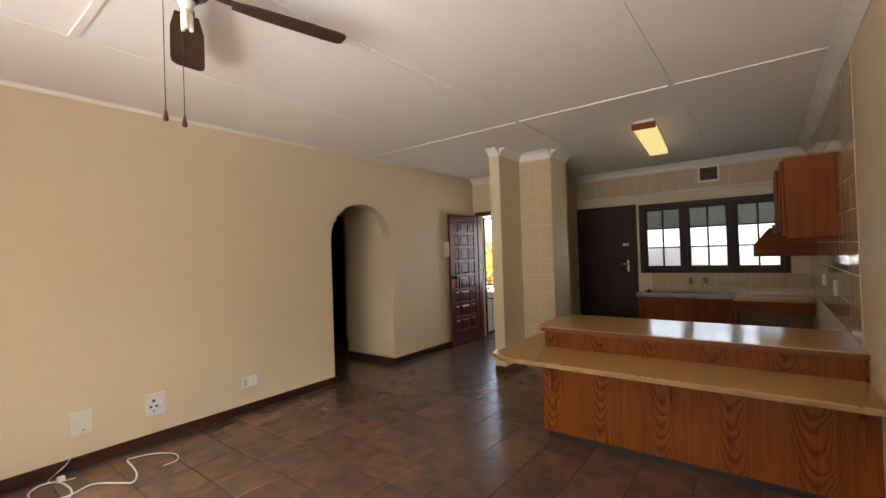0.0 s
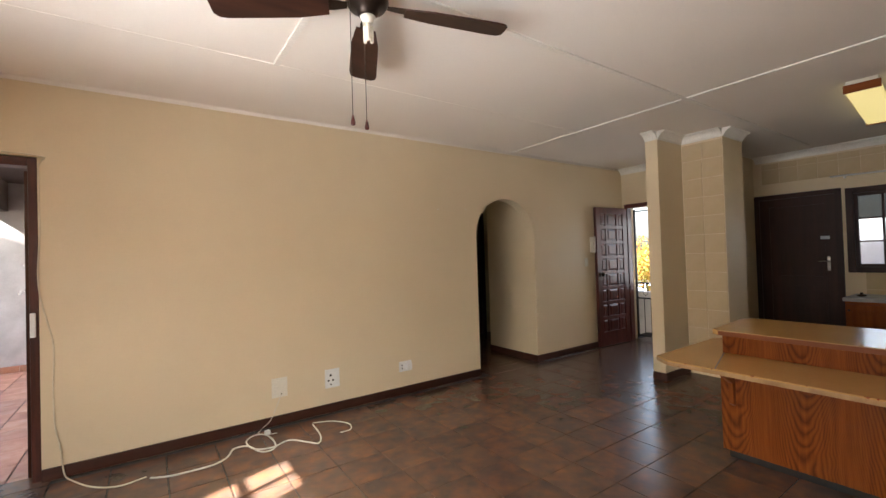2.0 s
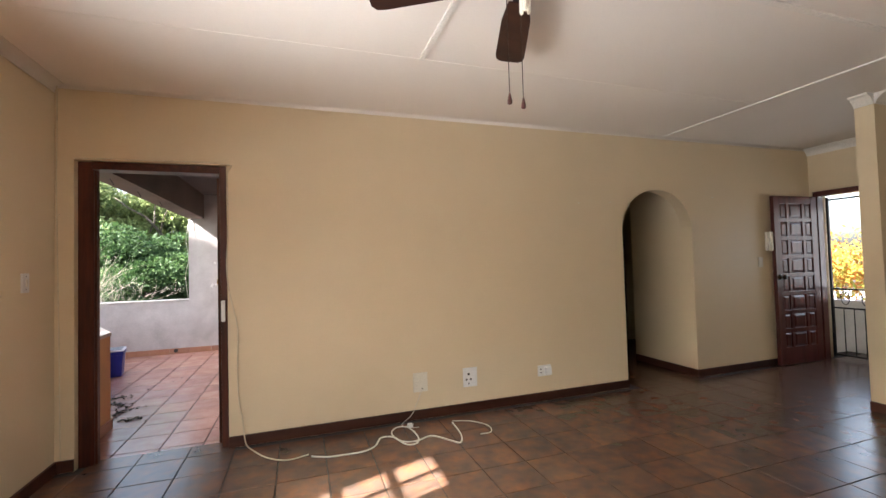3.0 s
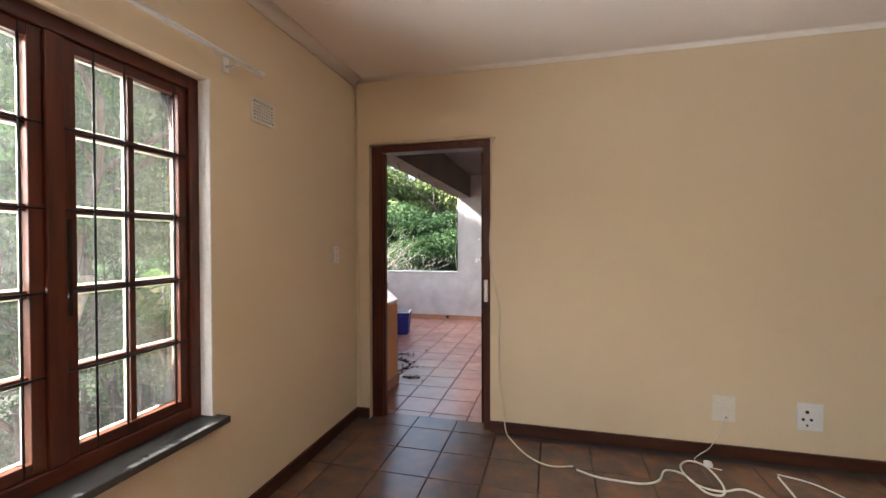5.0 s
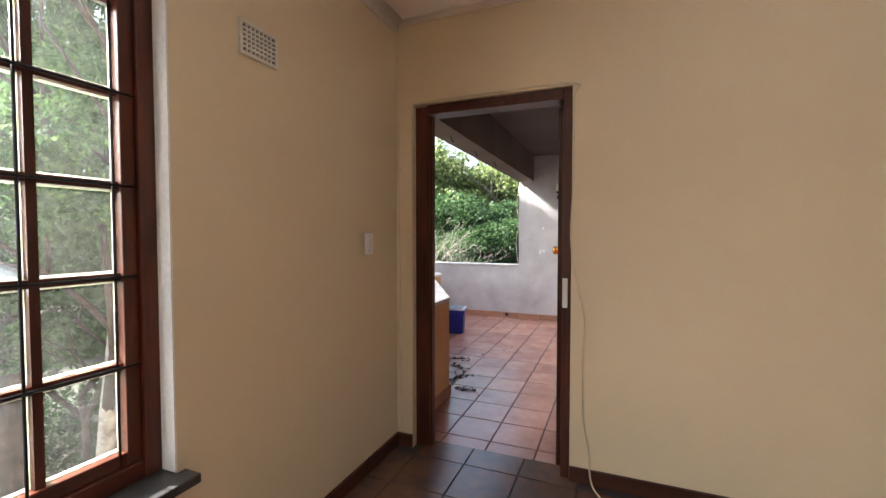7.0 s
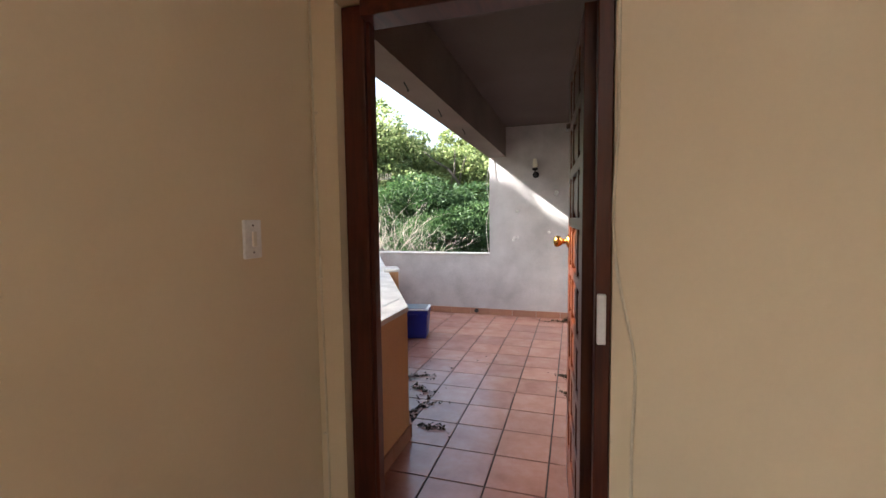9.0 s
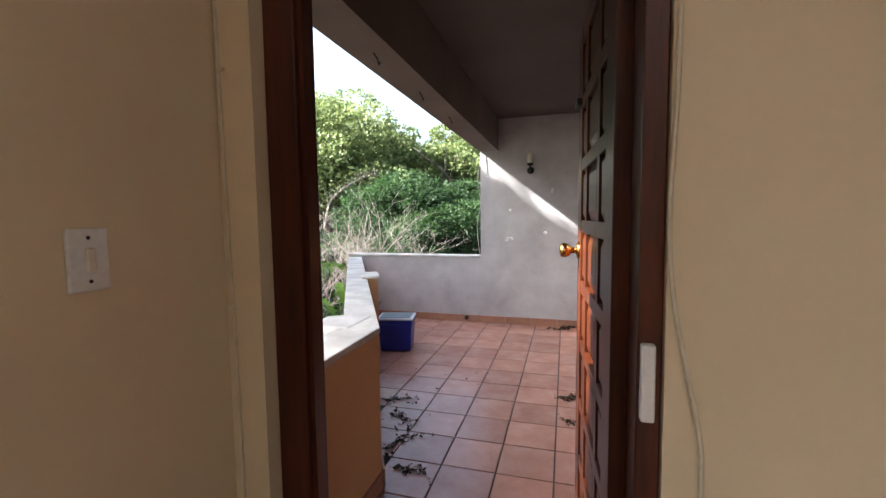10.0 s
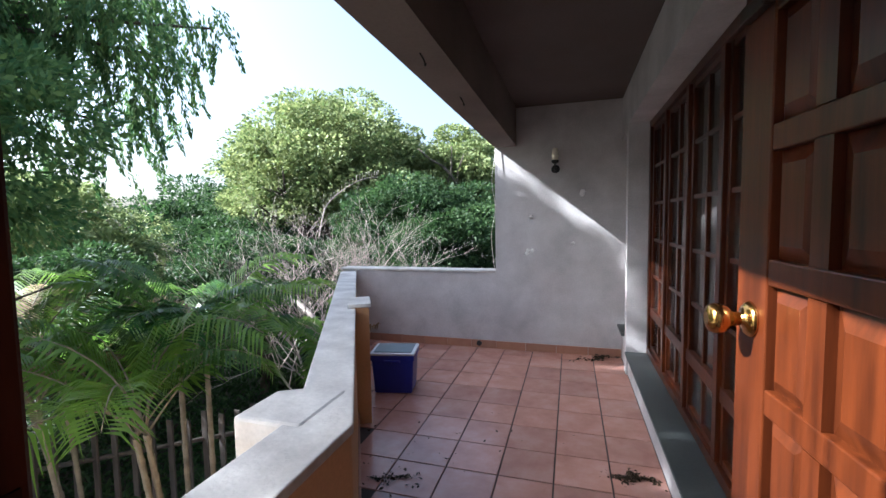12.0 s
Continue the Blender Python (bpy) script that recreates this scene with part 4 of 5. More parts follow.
window_2 = window_x("window_2", XK + 0.03, KW[0], KW[1], KW[2], KW[3], 3, 2, 3, "dark timber kitchen window of small panes over the sink", CLEAR, burglar=False, frame_w=0.07, sash_w=0.035, top_glass=OBSC)
for o in window_2.children_recursive:
    if o.data and o.data.materials[0] in (FRAME, FRAMEH):
        o.data.materials[0] = KDOOR
kr = thing("curtain_rail", (XK - 0.04, -3.1, 2.13), "white curtain rail above the kitchen window", "curtain rail")
part("rail", tube([(XK - 0.05, -2.17, 2.19), (XK - 0.05, -3.95, 2.15)], 0.010, 8), WHITEP, kr)
for y in (-2.3, -3.1, -3.9):
    part("bracket", B(XK - 0.05, XK - 0.007, y - 0.008, y + 0.008, 2.155, 2.185), WHITEP, kr)
v = thing("wall_vent", (XK - 0.01, -3.2, 2.28), "brown louvred vent high on the tiled wall", "vent")
part("frame", B(XK - 0.02, XK - 0.007, -3.34, -3.08, 2.27, 2.50), PLAST, v)
part("backing", B(XK - 0.023, XK - 0.0203, -3.315, -3.11, 2.30, 2.47), METALD, v)
for i in range(5):
    part("slat", B(XK - 0.03, XK - 0.0235, -3.315, -3.11, 2.31 + i * 0.033, 2.322 + i * 0.033), CUPB, v)

WT = 0.745


def cab_unit(name, y0, y1, label, doors, ztop):
    c = thing(name, (8.35, (y0 + y1) / 2, 0), label, "cabinet", "kitchen base cabinets")
    part("body", B(8.09, XK - 0.008, y0 + 0.001, y1 - 0.001, 0.08, ztop), CUPV, c)
    part("plinth", B(8.13, XK - 0.008, y0 + 0.001, y1 - 0.001, 0, 0.0795), BLACK, c)
    w = (y1 - y0) / doors
    for i in range(doors):
        a, b = y0 + i * w + 0.006, y0 + (i + 1) * w - 0.006
        d = part("door", B(8.07, 8.0895, a, b, 0.1, ztop - 0.03, 0.003), CUPV, c)
        part("raised_panel", B(8.062, 8.0698, a + 0.06, b - 0.06, 0.17, ztop - 0.1, 0.003), CUPV, d)
        part("handle", lathe([(0.008, 8.05), (0.012, 8.055), (0.006, 8.0697)], (0, b - 0.03, ztop - 0.1), "x", 10), METALD, d)
    return c


cab_unit("base_cabinet", -3.46, -2.36, "dark wooden sink cabinet with panelled doors", 2, WT - 0.04)
tbl = thing("side_counter", (8.35, -3.9, 0), "beige topped side counter with an open dark space below", "counter")
part("top", B(8.04, XK - 0.008, YB + 0.01, -3.475, WT - 0.055, WT - 0.02, 0.003), LAMIN, tbl)
part("apron", B(8.08, 8.10, YB + 0.01, -3.475, 0.56, WT - 0.056), CUPB, tbl)
part("end_panel", B(8.1005, XK - 0.008, -3.495, -3.475, 0.0, WT - 0.056), CUPV, tbl)
snk = thing("sink", (8.35, -2.9, WT), "stainless steel sink top with drainer", "sink")
bm = bmesh.new()
box(bm, 8.04, 8.20, -3.47, -2.35, WT - 0.038, WT)
box(bm, 8.50, XK - 0.008, -3.47, -2.35, WT - 0.038, WT)
box(bm, 8.20, 8.50, -3.47, -3.30, WT - 0.038, WT)
box(bm, 8.20, 8.50, -2.75, -2.35, WT - 0.038, WT)
part("worktop", bm, STEEL, snk)
bm = bmesh.new()
box(bm, 8.20, 8.50, -3.30, -2.75, WT - 0.20, WT - 0.19)
box(bm, 8.195, 8.20, -3.30, -2.75, WT - 0.19, WT - 0.039)
box(bm, 8.50, 8.505, -3.30, -2.75, WT - 0.19, WT - 0.039)
part("bowl", bm, STEEL, snk)
for y in (-2.95, -3.13):
    tp = thing("tap", (XK - 0.04, y, 0.9), "chrome wall-mounted sink tap", "tap", "sink taps")
    part("flange", lathe([(0.028, XK - 0.012), (0.022, XK - 0.018)], (0, y, 0.87), "x", 14), CHROME, tp)
    part("spout", tube(smooth_line([(XK - 0.012, y, 0.87), (XK - 0.07, y, 0.87), (XK - 0.12, y, 0.855), (XK - 0.13, y, 0.81)]), 0.011, 10), CHROME, tp)
    part("handle", lathe([(0.010, 0.88), (0.010, 0.91), (0.028, 0.915), (0.028, 0.93), (0.012, 0.937)], (XK - 0.07, y, 0), n=12), CHROME, tp)
st = thing("soap_dish", (8.3, -2.46, WT), "small dark soap holder on the sink top", "soap dish")
part("dish", lathe([(0.03, WT), (0.045, WT + 0.012), (0.04, WT + 0.02), (0.012, WT + 0.024), (0.014, WT + 0.045)], (8.3, -2.46, 0), n=14), METALD, st)

wc = thing("wall_cupboard", (6.35, -4.1, 1.42), "reddish wooden wall cupboard with panelled doors, one ajar", "cupboard")
part("carcass", B(5.90, 6.82, YB + 0.008, -3.945, 1.42, 2.04, 0.003), CUPV, wc)
for x0, x1, turn in ((5.905, 6.355, 0.0), (6.365, 6.815, 4.0)):
    swing = Matrix.Translation((x1, -3.944, 0)) @ Matrix.Rotation(radians(-turn), 4, "Z") @ Matrix.Translation((-x1, 3.944, 0))
    bits = [B(x0, x1, -3.943, -3.923, 1.44, 2.02, 0.003), B(x0 + 0.06, x1 - 0.06, -3.9225, -3.913, 1.50, 1.96, 0.003), B(x0 + 0.02, x0 + 0.035, -3.9225, -3.895, 1.47, 1.55, 0.003)]
    for piece in bits:
        piece.transform(swing)
    d = part("door", bits[0], CUPV, wc)
    part("raised_panel", bits[1], CUPV, d)
    part("handle", bits[2], METALD, d, "dark metal pull handle")
hd = thing("extractor_hood", (8.05, -4.0, 1.24), "wooden extractor hood canopy over the cooker space", "extractor hood")
part("canopy", prism([(YB + 0.008, 1.24), (-3.70, 1.24), (-3.70, 1.37), (-3.85, 1.56), (YB + 0.008, 1.56)], 7.70, 8.30, 0.004, "yz"), CUPB, hd)
part("flue_box", B(7.75, 8.25, YB + 0.008, -3.95, 1.5605, 2.04, 0.003), CUPV, hd)
sc = thing("wall_socket", (7.2, YB, 1.0), "white double wall socket on the tiles", "socket")
part("plate", B(6.95, 7.08, YB + 0.0072, YB + 0.018, 0.98, 1.08, 0.003), WHITEP, sc)
sc = thing("wall_socket", (6.2, YB, 1.0), "white wall socket on the tiles", "socket")
part("plate", B(6.15, 6.25, YB + 0.0072, YB + 0.018, 0.96, 1.08, 0.003), WHITEP, sc)

lt = thing("ceiling_light", (7.1, -2.78, CZ), "yellowed fluorescent ceiling light with ribbed diffuser", "ceiling light")
turn = Matrix.Translation((6.69, -2.885, 0)) @ Matrix.Rotation(radians(5.0), 4, "Z")
for nm, bm, mt, lb in [("housing", B(-0.69, 0.69, -0.09, 0.09, CZ - 0.03, CZ - 0.0008, 0.004), PLAST, ""),
                       ("diffuser", B(-0.68, 0.68, -0.098, 0.098, CZ - 0.085, CZ - 0.0305, 0.012), DIFFUSER, "yellowed plastic diffuser")] + [
                       ("end_cap", B(x - 0.012, x + 0.012, -0.103, 0.103, CZ - 0.09, CZ - 0.0303, 0.003), CUPB, "brown end cap") for x in (-0.693, 0.693)]:
    bm.transform(turn)
    part(nm, bm, mt, lt, lb)

# ---- entrance ----
fd = thing("door_3", (7.62, -0.5, 0), "dark timber front door frame", "door", kind="structure")
part("jamb", B(7.53, 7.65, FD[0] + 0.002, FD[0] + 0.06, 0, 2.045), FDOOR, fd)
part("jamb", B(7.555, 7.65, FD[1] - 0.05, FD[1] - 0.002, 0, 2.045), FDOOR, fd)
part("lintel", B(7.531, 7.649, FD[0] + 0.06, FD[1] - 0.05, 1.985, 2.045), FDOOR, fd)
leaf2 = panel_door("front_door_leaf", 0.72, 1.97, (0.5, 1.0, 0.5), 8, FDOOR, FDOOR, 0.1, 0.2, 0.09)
knob(leaf2, 0.67, 1.02, -1, METALD)
leaf2.matrix_basis = Matrix.Translation((7.50, -0.075, 0.01)) @ Matrix.Rotation(math.pi - 0.025, 4, "Z") @ Matrix.Diagonal((1, -1, 1, 1))
tagged(leaf2, "reddish-brown front door with many small raised panels, standing open", "door")
gate = thing("security_gate", (7.78, -0.5, 0), "black wrought-iron security gate with scrolled centre", "gate")
for y in (FD[0] + 0.02, FD[1] - 0.02):
    part("gate_frame", B(7.775, 7.80, y - 0.012, y + 0.012, 0.02, 1.98), IRON, gate)
for z in (0.05, 0.62, 0.85, 1.95):
    part("gate_rail", B(7.778, 7.797, FD[0] + 0.033, FD[1] - 0.033, z - 0.01, z + 0.01), IRON, gate)
for i in range(1, 8):
    y = FD[0] + 0.03 + (FD[1] - FD[0] - 0.06) * i / 8
    part("gate_bar", tube([(7.7875, y, 0.061), (7.7875, y, 0.609)], 0.006, 6), IRON, gate)
for i in range(4):
    y = FD[0] + 0.12 + i * 0.2
    part("scroll", tube([(7.7875, y + 0.05 * math.cos(k * 0.5) * (1 - k * 0.02), 0.735 + 0.09 * math.sin(k * 0.5) * (1 - k * 0.02)) for k in range(16)], 0.005, 6), IRON, gate)

# dark door at the back of the passage
pd = thing("door_4", (6.0, 1.98, 0), "dark timber inner door at the end of the passage", "door", kind="structure")
part("leaf", B(5.55, 6.35, 1.955, 1.995, 0.0, 2.0, 0.003), KDOOR, pd)
part("architrave", B(5.47, 5.5495, 1.94, 1.995, 0.0, 2.08), KDOOR, pd)
part("architrave", B(6.3505, 6.43, 1.94, 1.995, 0.0, 2.08), KDOOR, pd)

# ---- verandah structure ----
vfloor = solid("floor_verandah", prism([(-0.1, 0.1352), (1.4, 0.1352), (1.4, 4.70), (-2.05, 4.70), (-0.1, 1.08)], VZ - 0.25, VZ - 0.006), VGROUT, "dark grouted bed under terracotta verandah tiles", "floor", kind="structure")
solid("wall_verandah_end", B(-0.225, 1.399, 4.60, 4.82, VZ - 0.3, 2.75), RENDERW, "weathered white rendered end wall of the verandah", "wall", kind="structure")
solid("parapet_end", B(-2.15, -0.2255, 4.61, 4.79, -3.0, 0.785), RENDERW, "stained white rendered parapet wall", "parapet", kind="structure")
solid("parapet_cap", B(-2.18, -0.2255, 4.595, 4.805, 0.7855, 0.812, 0.006), CAPW, "weathered white parapet coping", "coping", kind="structure")
K0, K1 = Vector((-0.065, 1.05)), Vector((-1.97, 4.60))
dn = (K1 - K0).normalized()
nn = Vector((-dn.y, dn.x))
W = 0.17
o0, o1 = K0 + nn * W, K1 + nn * W
near_out = -0.255
o = [(-0.065, 0.142), (-0.065, 1.05), (K1.x, K1.y), (o1.x, o1.y), (o0.x - 0.02, o0.y + 0.05), (near_out, 1.02), (near_out, 0.142)]
solid("parapet_side", prism(o, -3.0, 0.738), ORANGE, "peach painted inner parapet wall turning along the verandah", "parapet", kind="structure")
solid("parapet_cap", prism([(-0.057, 0.142), (-0.057, 1.052), (K1.x + 0.01, K1.y - 0.01), (o1.x - 0.01, o1.y - 0.01), (o0.x - 0.03, o0.y + 0.04), (near_out - 0.012, 1.02), (near_out - 0.012, 0.142)], 0.7385, 0.772, 0.006), CAPW, "weathered white parapet coping", "coping", kind="structure")
solid("parapet_pier", prism([(-0.45, 0.985), (-0.20, 0.985), (-0.20, 1.27), (-0.33, 1.27), (-0.45, 1.20)], -3.0, 0.776, 0.012), CAPW, "white rendered pier outside the parapet", "pier", kind="structure")
pc = K0 + dn * 1.74
pp = [pc - nn * 0.10, pc + dn * 0.27 - nn * 0.10, pc + dn * 0.27 + nn * 0.02, pc + nn * 0.02]
solid("parapet_pier", prism([tuple(v) for v in pp], VZ, 0.772), ORANGE, "peach painted pier against the parapet", "pier", kind="structure")
solid("parapet_cap", prism([tuple(v) for v in (pc - nn * 0.115 - dn * 0.012, pc + dn * 0.282 - nn * 0.115, pc + dn * 0.282 + nn * 0.05, pc + nn * 0.05 - dn * 0.012)], 0.7755, 0.803, 0.005), CAPW, "white coping on the pier", "coping", kind="structure")
solid("beam", B(-0.225, 0.01, 0.1405, 4.5995, 2.165, 2.75), BEAM, "concrete verandah beam in paint darkened to hold its shade", "beam", kind="structure")
solid("ceiling_verandah", B(0.0105, 1.62, 0.1405, 4.5995, 2.57, 2.75), SOFFIT, "verandah ceiling in paint darkened to hold its shade", "ceiling", kind="structure")
solid("roof", B(-0.235, 8.95, -4.9, 4.9, 2.76, 2.9), PRECAST, "plain flat roof slab", "roof", kind="structure")

# house wall along the verandah
VX, WX = 1.07, 1.285
for args in ((VX, 1.40, 0.1405, 0.95, VZ - 0.2, 2.568), (VX, 1.40, 0.9505, 4.0995, 2.22, 2.568), (VX, 1.40, 4.10, 4.22, VZ - 0.2, 2.568), (VX, 1.40, 4.2205, 4.5995, 2.15, 2.568),
             (VX + 0.14, 1.40, 4.2205, 4.5995, 0.25, 2.1495), (VX + 0.02, 1.40, 4.2205, 4.5995, VZ - 0.2, 0.2495), (VX + 0.02, 1.40, 0.9505, 4.0995, VZ - 0.2, 0.115)):
    solid("wall_verandah_side", B(*args), RENDERW, "white rendered house wall along the verandah", "wall", kind="structure")
solid("window_sill", B(VX - 0.012, WX + 0.05, 0.952, 4.098, 0.1155, 0.138, 0.003), SLATE, "dark slate window sill slab", "sill", kind="structure")
solid("window_sill", B(VX - 0.03, VX + 0.139, 4.222, 4.595, 0.2505, 0.28, 0.003), SLATE, "short dark slate sill in the corner", "sill", kind="structure")
window_3 = window_x("window_3", WX, 0.952, 4.098, 0.1385, 2.219, 5, 2, 6, "varnished timber small-pane glazed screen along the verandah", CLEAR, burglar=False, frame_w=0.06, sash_w=0.035)
# darker door wood here carries the shade that falls on these frames
for o in window_3.children_recursive:
    if o.data and o.data.materials[0] in (FRAME, FRAMEH):
        o.data.materials[0] = DOORW
for k in range(5):
    yy = 1.012 + k * (3.026 - 0.24) / 5 + k * 0.06
    part("mid_rail", B(WX - 0.03, WX + 0.036, yy + 0.001, yy + 0.556, 0.50, 0.575, 0.004), DOORW, window_3)
# plain room behind that window, with its own far window
solid("room_floor", B(1.4, 3.39, 0.1405, 5.6, VZ - 0.2, 0.0), GROUT, "plain dark floor of the room behind the glass", "floor", kind="structure")
solid("wall_room", B(3.2, 3.395, 0.1405, 5.6, 0.0005, 2.6), WALL, "plain wall of the room behind the glass", "wall", kind="structure")
bm = bmesh.new()
box(bm, 1.40, 1.66, 5.4, 5.6, 0.0005, 2.6)
box(bm, 2.18, 3.199, 5.4, 5.6, 0.0005, 2.6)
box(bm, 1.66, 2.18, 5.4, 5.6, 0.0005, 0.93)
box(bm, 1.66, 2.18, 5.4, 5.6, 2.36, 2.6)
solid("wall_room_end", bm, WALL, "plain end wall of the room with a far window", "wall", kind="structure")
solid("wall_room_side", B(1.40, 1.62, 4.8205, 5.3995, VZ - 0.2, 2.6), RENDERW, "outer wall of the room past the verandah", "wall", kind="structure")
window_4 = thing("window_4", (1.92, 5.5, 0.93), "far small-pane window seen through the glazed screen", "window", kind="structure")
for x0, x1 in ((1.662, 1.70), (1.90, 1.94), (2.14, 2.178)):
    part("window_frame", B(x0, x1, 5.47, 5.53, 0.932, 2.358, 0.003), FRAME, window_4)
for x0, x1 in ((1.7005, 1.8995), (1.9405, 2.1395)):
    part("glazing_bar", B((x0 + x1) / 2 - 0.01, (x0 + x1) / 2 + 0.01, 5.485, 5.515, 0.965, 2.32), FRAME, window_4)
    for z0, z1 in ((0.933, 0.965), (1.40, 1.425), (1.85, 1.875), (2.32, 2.357)):
        part("window_rail", B(x0, x1, 5.48, 5.52, z0, z1), FRAMEH, window_4)
    for z0, z1 in ((0.966, 1.399), (1.426, 1.849), (1.876, 2.319)):
        part("pane", B(x0, x1, 5.4985, 5.5015, z0, z1), CLEAR, window_4).visible_shadow = False
solid("ceiling_room", B(1.4005, 3.39, 0.1405, 5.6, 2.601, 2.75), CEIL, "plain ceiling of the room", "ceiling", kind="structure")

# terracotta skirting along the verandah walls
def skirt_run(p, q, n):
    p, q = Vector(p), Vector(q)
    d = (q - p).normalized()
    s = Vector((-d.y, d.x)) * 0.012
    L = (q - p).length
    k = max(1, round(L / 0.31))
    host = tagged(new("skirting_row", None), "terracotta tile skirting along the verandah wall", "skirting", kind="structure")
    for i in range(k):
        a, b = p + d * (L * i / k + 0.002), p + d * (L * (i + 1) / k - 0.002)
        ob = new("skirting_tile", mesh_of("skirting_tile", prism([tuple(a), tuple(b), tuple(b + s), tuple(a + s)], VZ - 0.004, VZ + 0.085), SKIRT_TILE))
        ob.parent = host


skirt_run((1.085, 4.5995), (-0.225, 4.5995), 1)
skirt_run((-0.225, 4.6095), (-1.95, 4.6095), 1)
skirt_run((K1.x + 0.02, K1.y - 0.02), tuple(pc + dn * 0.28), 1)
skirt_run(tuple(pc - dn * 0.005), (-0.063, 1.06), 1)
skirt_run((-0.0645, 1.04), (-0.0645, 0.25), 1)

# ---- verandah things ----
cool = thing("cooler_box", (-0.885, 3.27, VZ), "blue plastic cooler box with white-rimmed grey lid", "cooler box")
def tapered(x0, x1, y0, y1, z0, z1, inset, bev):
    bm = bmesh.new()
    vs = [bm.verts.new(c) for c in ((x0 + inset, y0 + inset, z0), (x1 - inset, y0 + inset, z0), (x1 - inset, y1 - inset, z0), (x0 + inset, y1 - inset, z0), (x0, y0, z1), (x1, y0, z1), (x1, y1, z1), (x0, y1, z1))]
    for f in ((0, 3, 2, 1), (4, 5, 6, 7), (0, 1, 5, 4), (1, 2, 6, 5), (2, 3, 7, 6), (3, 0, 4, 7)):
        bm.faces.new([vs[i] for i in f])
    bmesh.ops.bevel(bm, geom=bm.edges[:], offset=bev, segments=2, affect="EDGES", profile=0.5)
    return bm
CM = Matrix.Translation((-0.885, 3.27, VZ)) @ Matrix.Rotation(radians(12), 4, "Z") @ Matrix.Scale(0.95, 4)
def cpart(nm, bm, mt, par, lb=""):
    bm.transform(CM)
    return part(nm, bm, mt, par, lb)
body = cpart("body", tapered(-0.19, 0.19, -0.15, 0.15, 0.0, 0.34, 0.022, 0.014), BLUE, cool)
cpart("body_band", tapered(-0.196, 0.196, -0.156, 0.156, 0.30, 0.352, 0.0, 0.008), BLUE, cool)
cpart("lid_rim", tapered(-0.2, 0.2, -0.16, 0.16, 0.3525, 0.372, -0.002, 0.006), LIDW, cool, "white plastic rim")
cpart("lid", tapered(-0.172, 0.172, -0.132, 0.132, 0.3725, 0.379, 0.0, 0.003), LIDT, cool, "grey-blue lid panel")
cpart("handle", tapered(-0.07, 0.07, -0.172, -0.1565, 0.29, 0.312, 0.0, 0.005), BLUE, cool)

lamp = thing("wall_lamp", (0.42, 4.5, 1.9), "black wall lantern with a clear glass chimney", "wall lamp")
part("back_plate", lathe([(0.045, 4.5992), (0.04, 4.585), (0.02, 4.58)], (0.42, 0, 1.90), "y", 16), IRON, lamp)
part("arm", tube(smooth_line([(0.42, 4.58, 1.90), (0.42, 4.53, 1.86), (0.42, 4.49, 1.89), (0.42, 4.48, 1.95)]), 0.009, 8), IRON, lamp)
part("cup", lathe([(0.012, 1.94), (0.035, 1.955), (0.04, 1.975), (0.03, 1.98)], (0.42, 4.48, 0), n=16), IRON, lamp)
part("chimney", lathe([(0.03, 1.981), (0.036, 2.02), (0.03, 2.07), (0.026, 2.10)], (0.42, 4.48, 0), n=16), TUBE, lamp, "frosted glass chimney")
for y in (1.15, 1.85, 2.6):
    solid("ceiling_hook", tube(smooth_line([(-0.10, y, 2.165), (-0.08, y, 2.13), (-0.08, y + 0.015, 2.11), (-0.08, y + 0.03, 2.125)]), 0.004, 6), IRON, "small iron screw hook under the beam", "hook")
solid("cable", tube(smooth_line([(-0.205, 4.58, 2.16), (-0.25, 4.55, 1.8), (-0.215, 4.55, 1.5), (-0.265, 4.57, 1.2), (-0.235, 4.59, 0.82)]), 0.004, 6), CABLE, "loose white wires hanging by the wall", "cable")
rng = random.Random(4)
for i in range(7):
    x, z = 0.0 + rng.random() * 0.75, 0.95 + rng.random() * 0.85
    solid("filler_patch", lathe([(0.018 + rng.random() * 0.012, 4.5993), (0.012, 4.5975)], (x, 0, z), "y", 9), WHITEP, "white filler patch on the wall", "filler patch")


def litter(cx, cy, n, spread, z, size, label):
    r = np.random.RandomState(int(abs(cx * 100 + cy * 10)) + 3)
    a, s = r.uniform(-0.9, 0.9), r.normal(0, 1.5, n) * spread
    w = r.normal(0, 0.35, n) * spread * (1.2 + np.sin(s * 40 + cx * 9)) + 0.5 * spread * np.sin(s * 22)
    c = np.stack([cx + s * math.cos(a) - w * math.sin(a), cy + s * math.sin(a) + w * math.cos(a), z + 0.004 + np.abs(r.normal(0, 0.006, n))], 1)
    return tagged(new("leaf_litter", leaf_quads("leaf_litter", c, size, size * 0.5, LITTER, r, flat=0.35)), label, "leaf litter", kind="stuff")


def leaf_quads(name, c, length, width, material, r, flat=1.0, droop=0.0, dirs=None):
    """Small leaf quads, folded to a diamond, around centres c."""
    n = len(c)
    d = r.normal(0, 1, (n, 3)) if dirs is None else dirs + r.normal(0, 0.35, (n, 3))
    d[:, 2] = d[:, 2] * flat - droop
    d /= np.linalg.norm(d, axis=1)[:, None] + 1e-9
    u = r.normal(0, 1, (n, 3))
    if flat < 0.9:
        u[:, 2] *= flat
    s = np.cross(d, np.cross(d, u))
    s /= np.linalg.norm(s, axis=1)[:, None] + 1e-9
    k = (0.6 + 0.8 * r.rand(n))[:, None]
    L, Wd = length * k / 2, width * k / 2
    v = np.stack([c - d * L, c + s * Wd, c + d * L, c - s * Wd], 1)
    return quads(name, v, material)


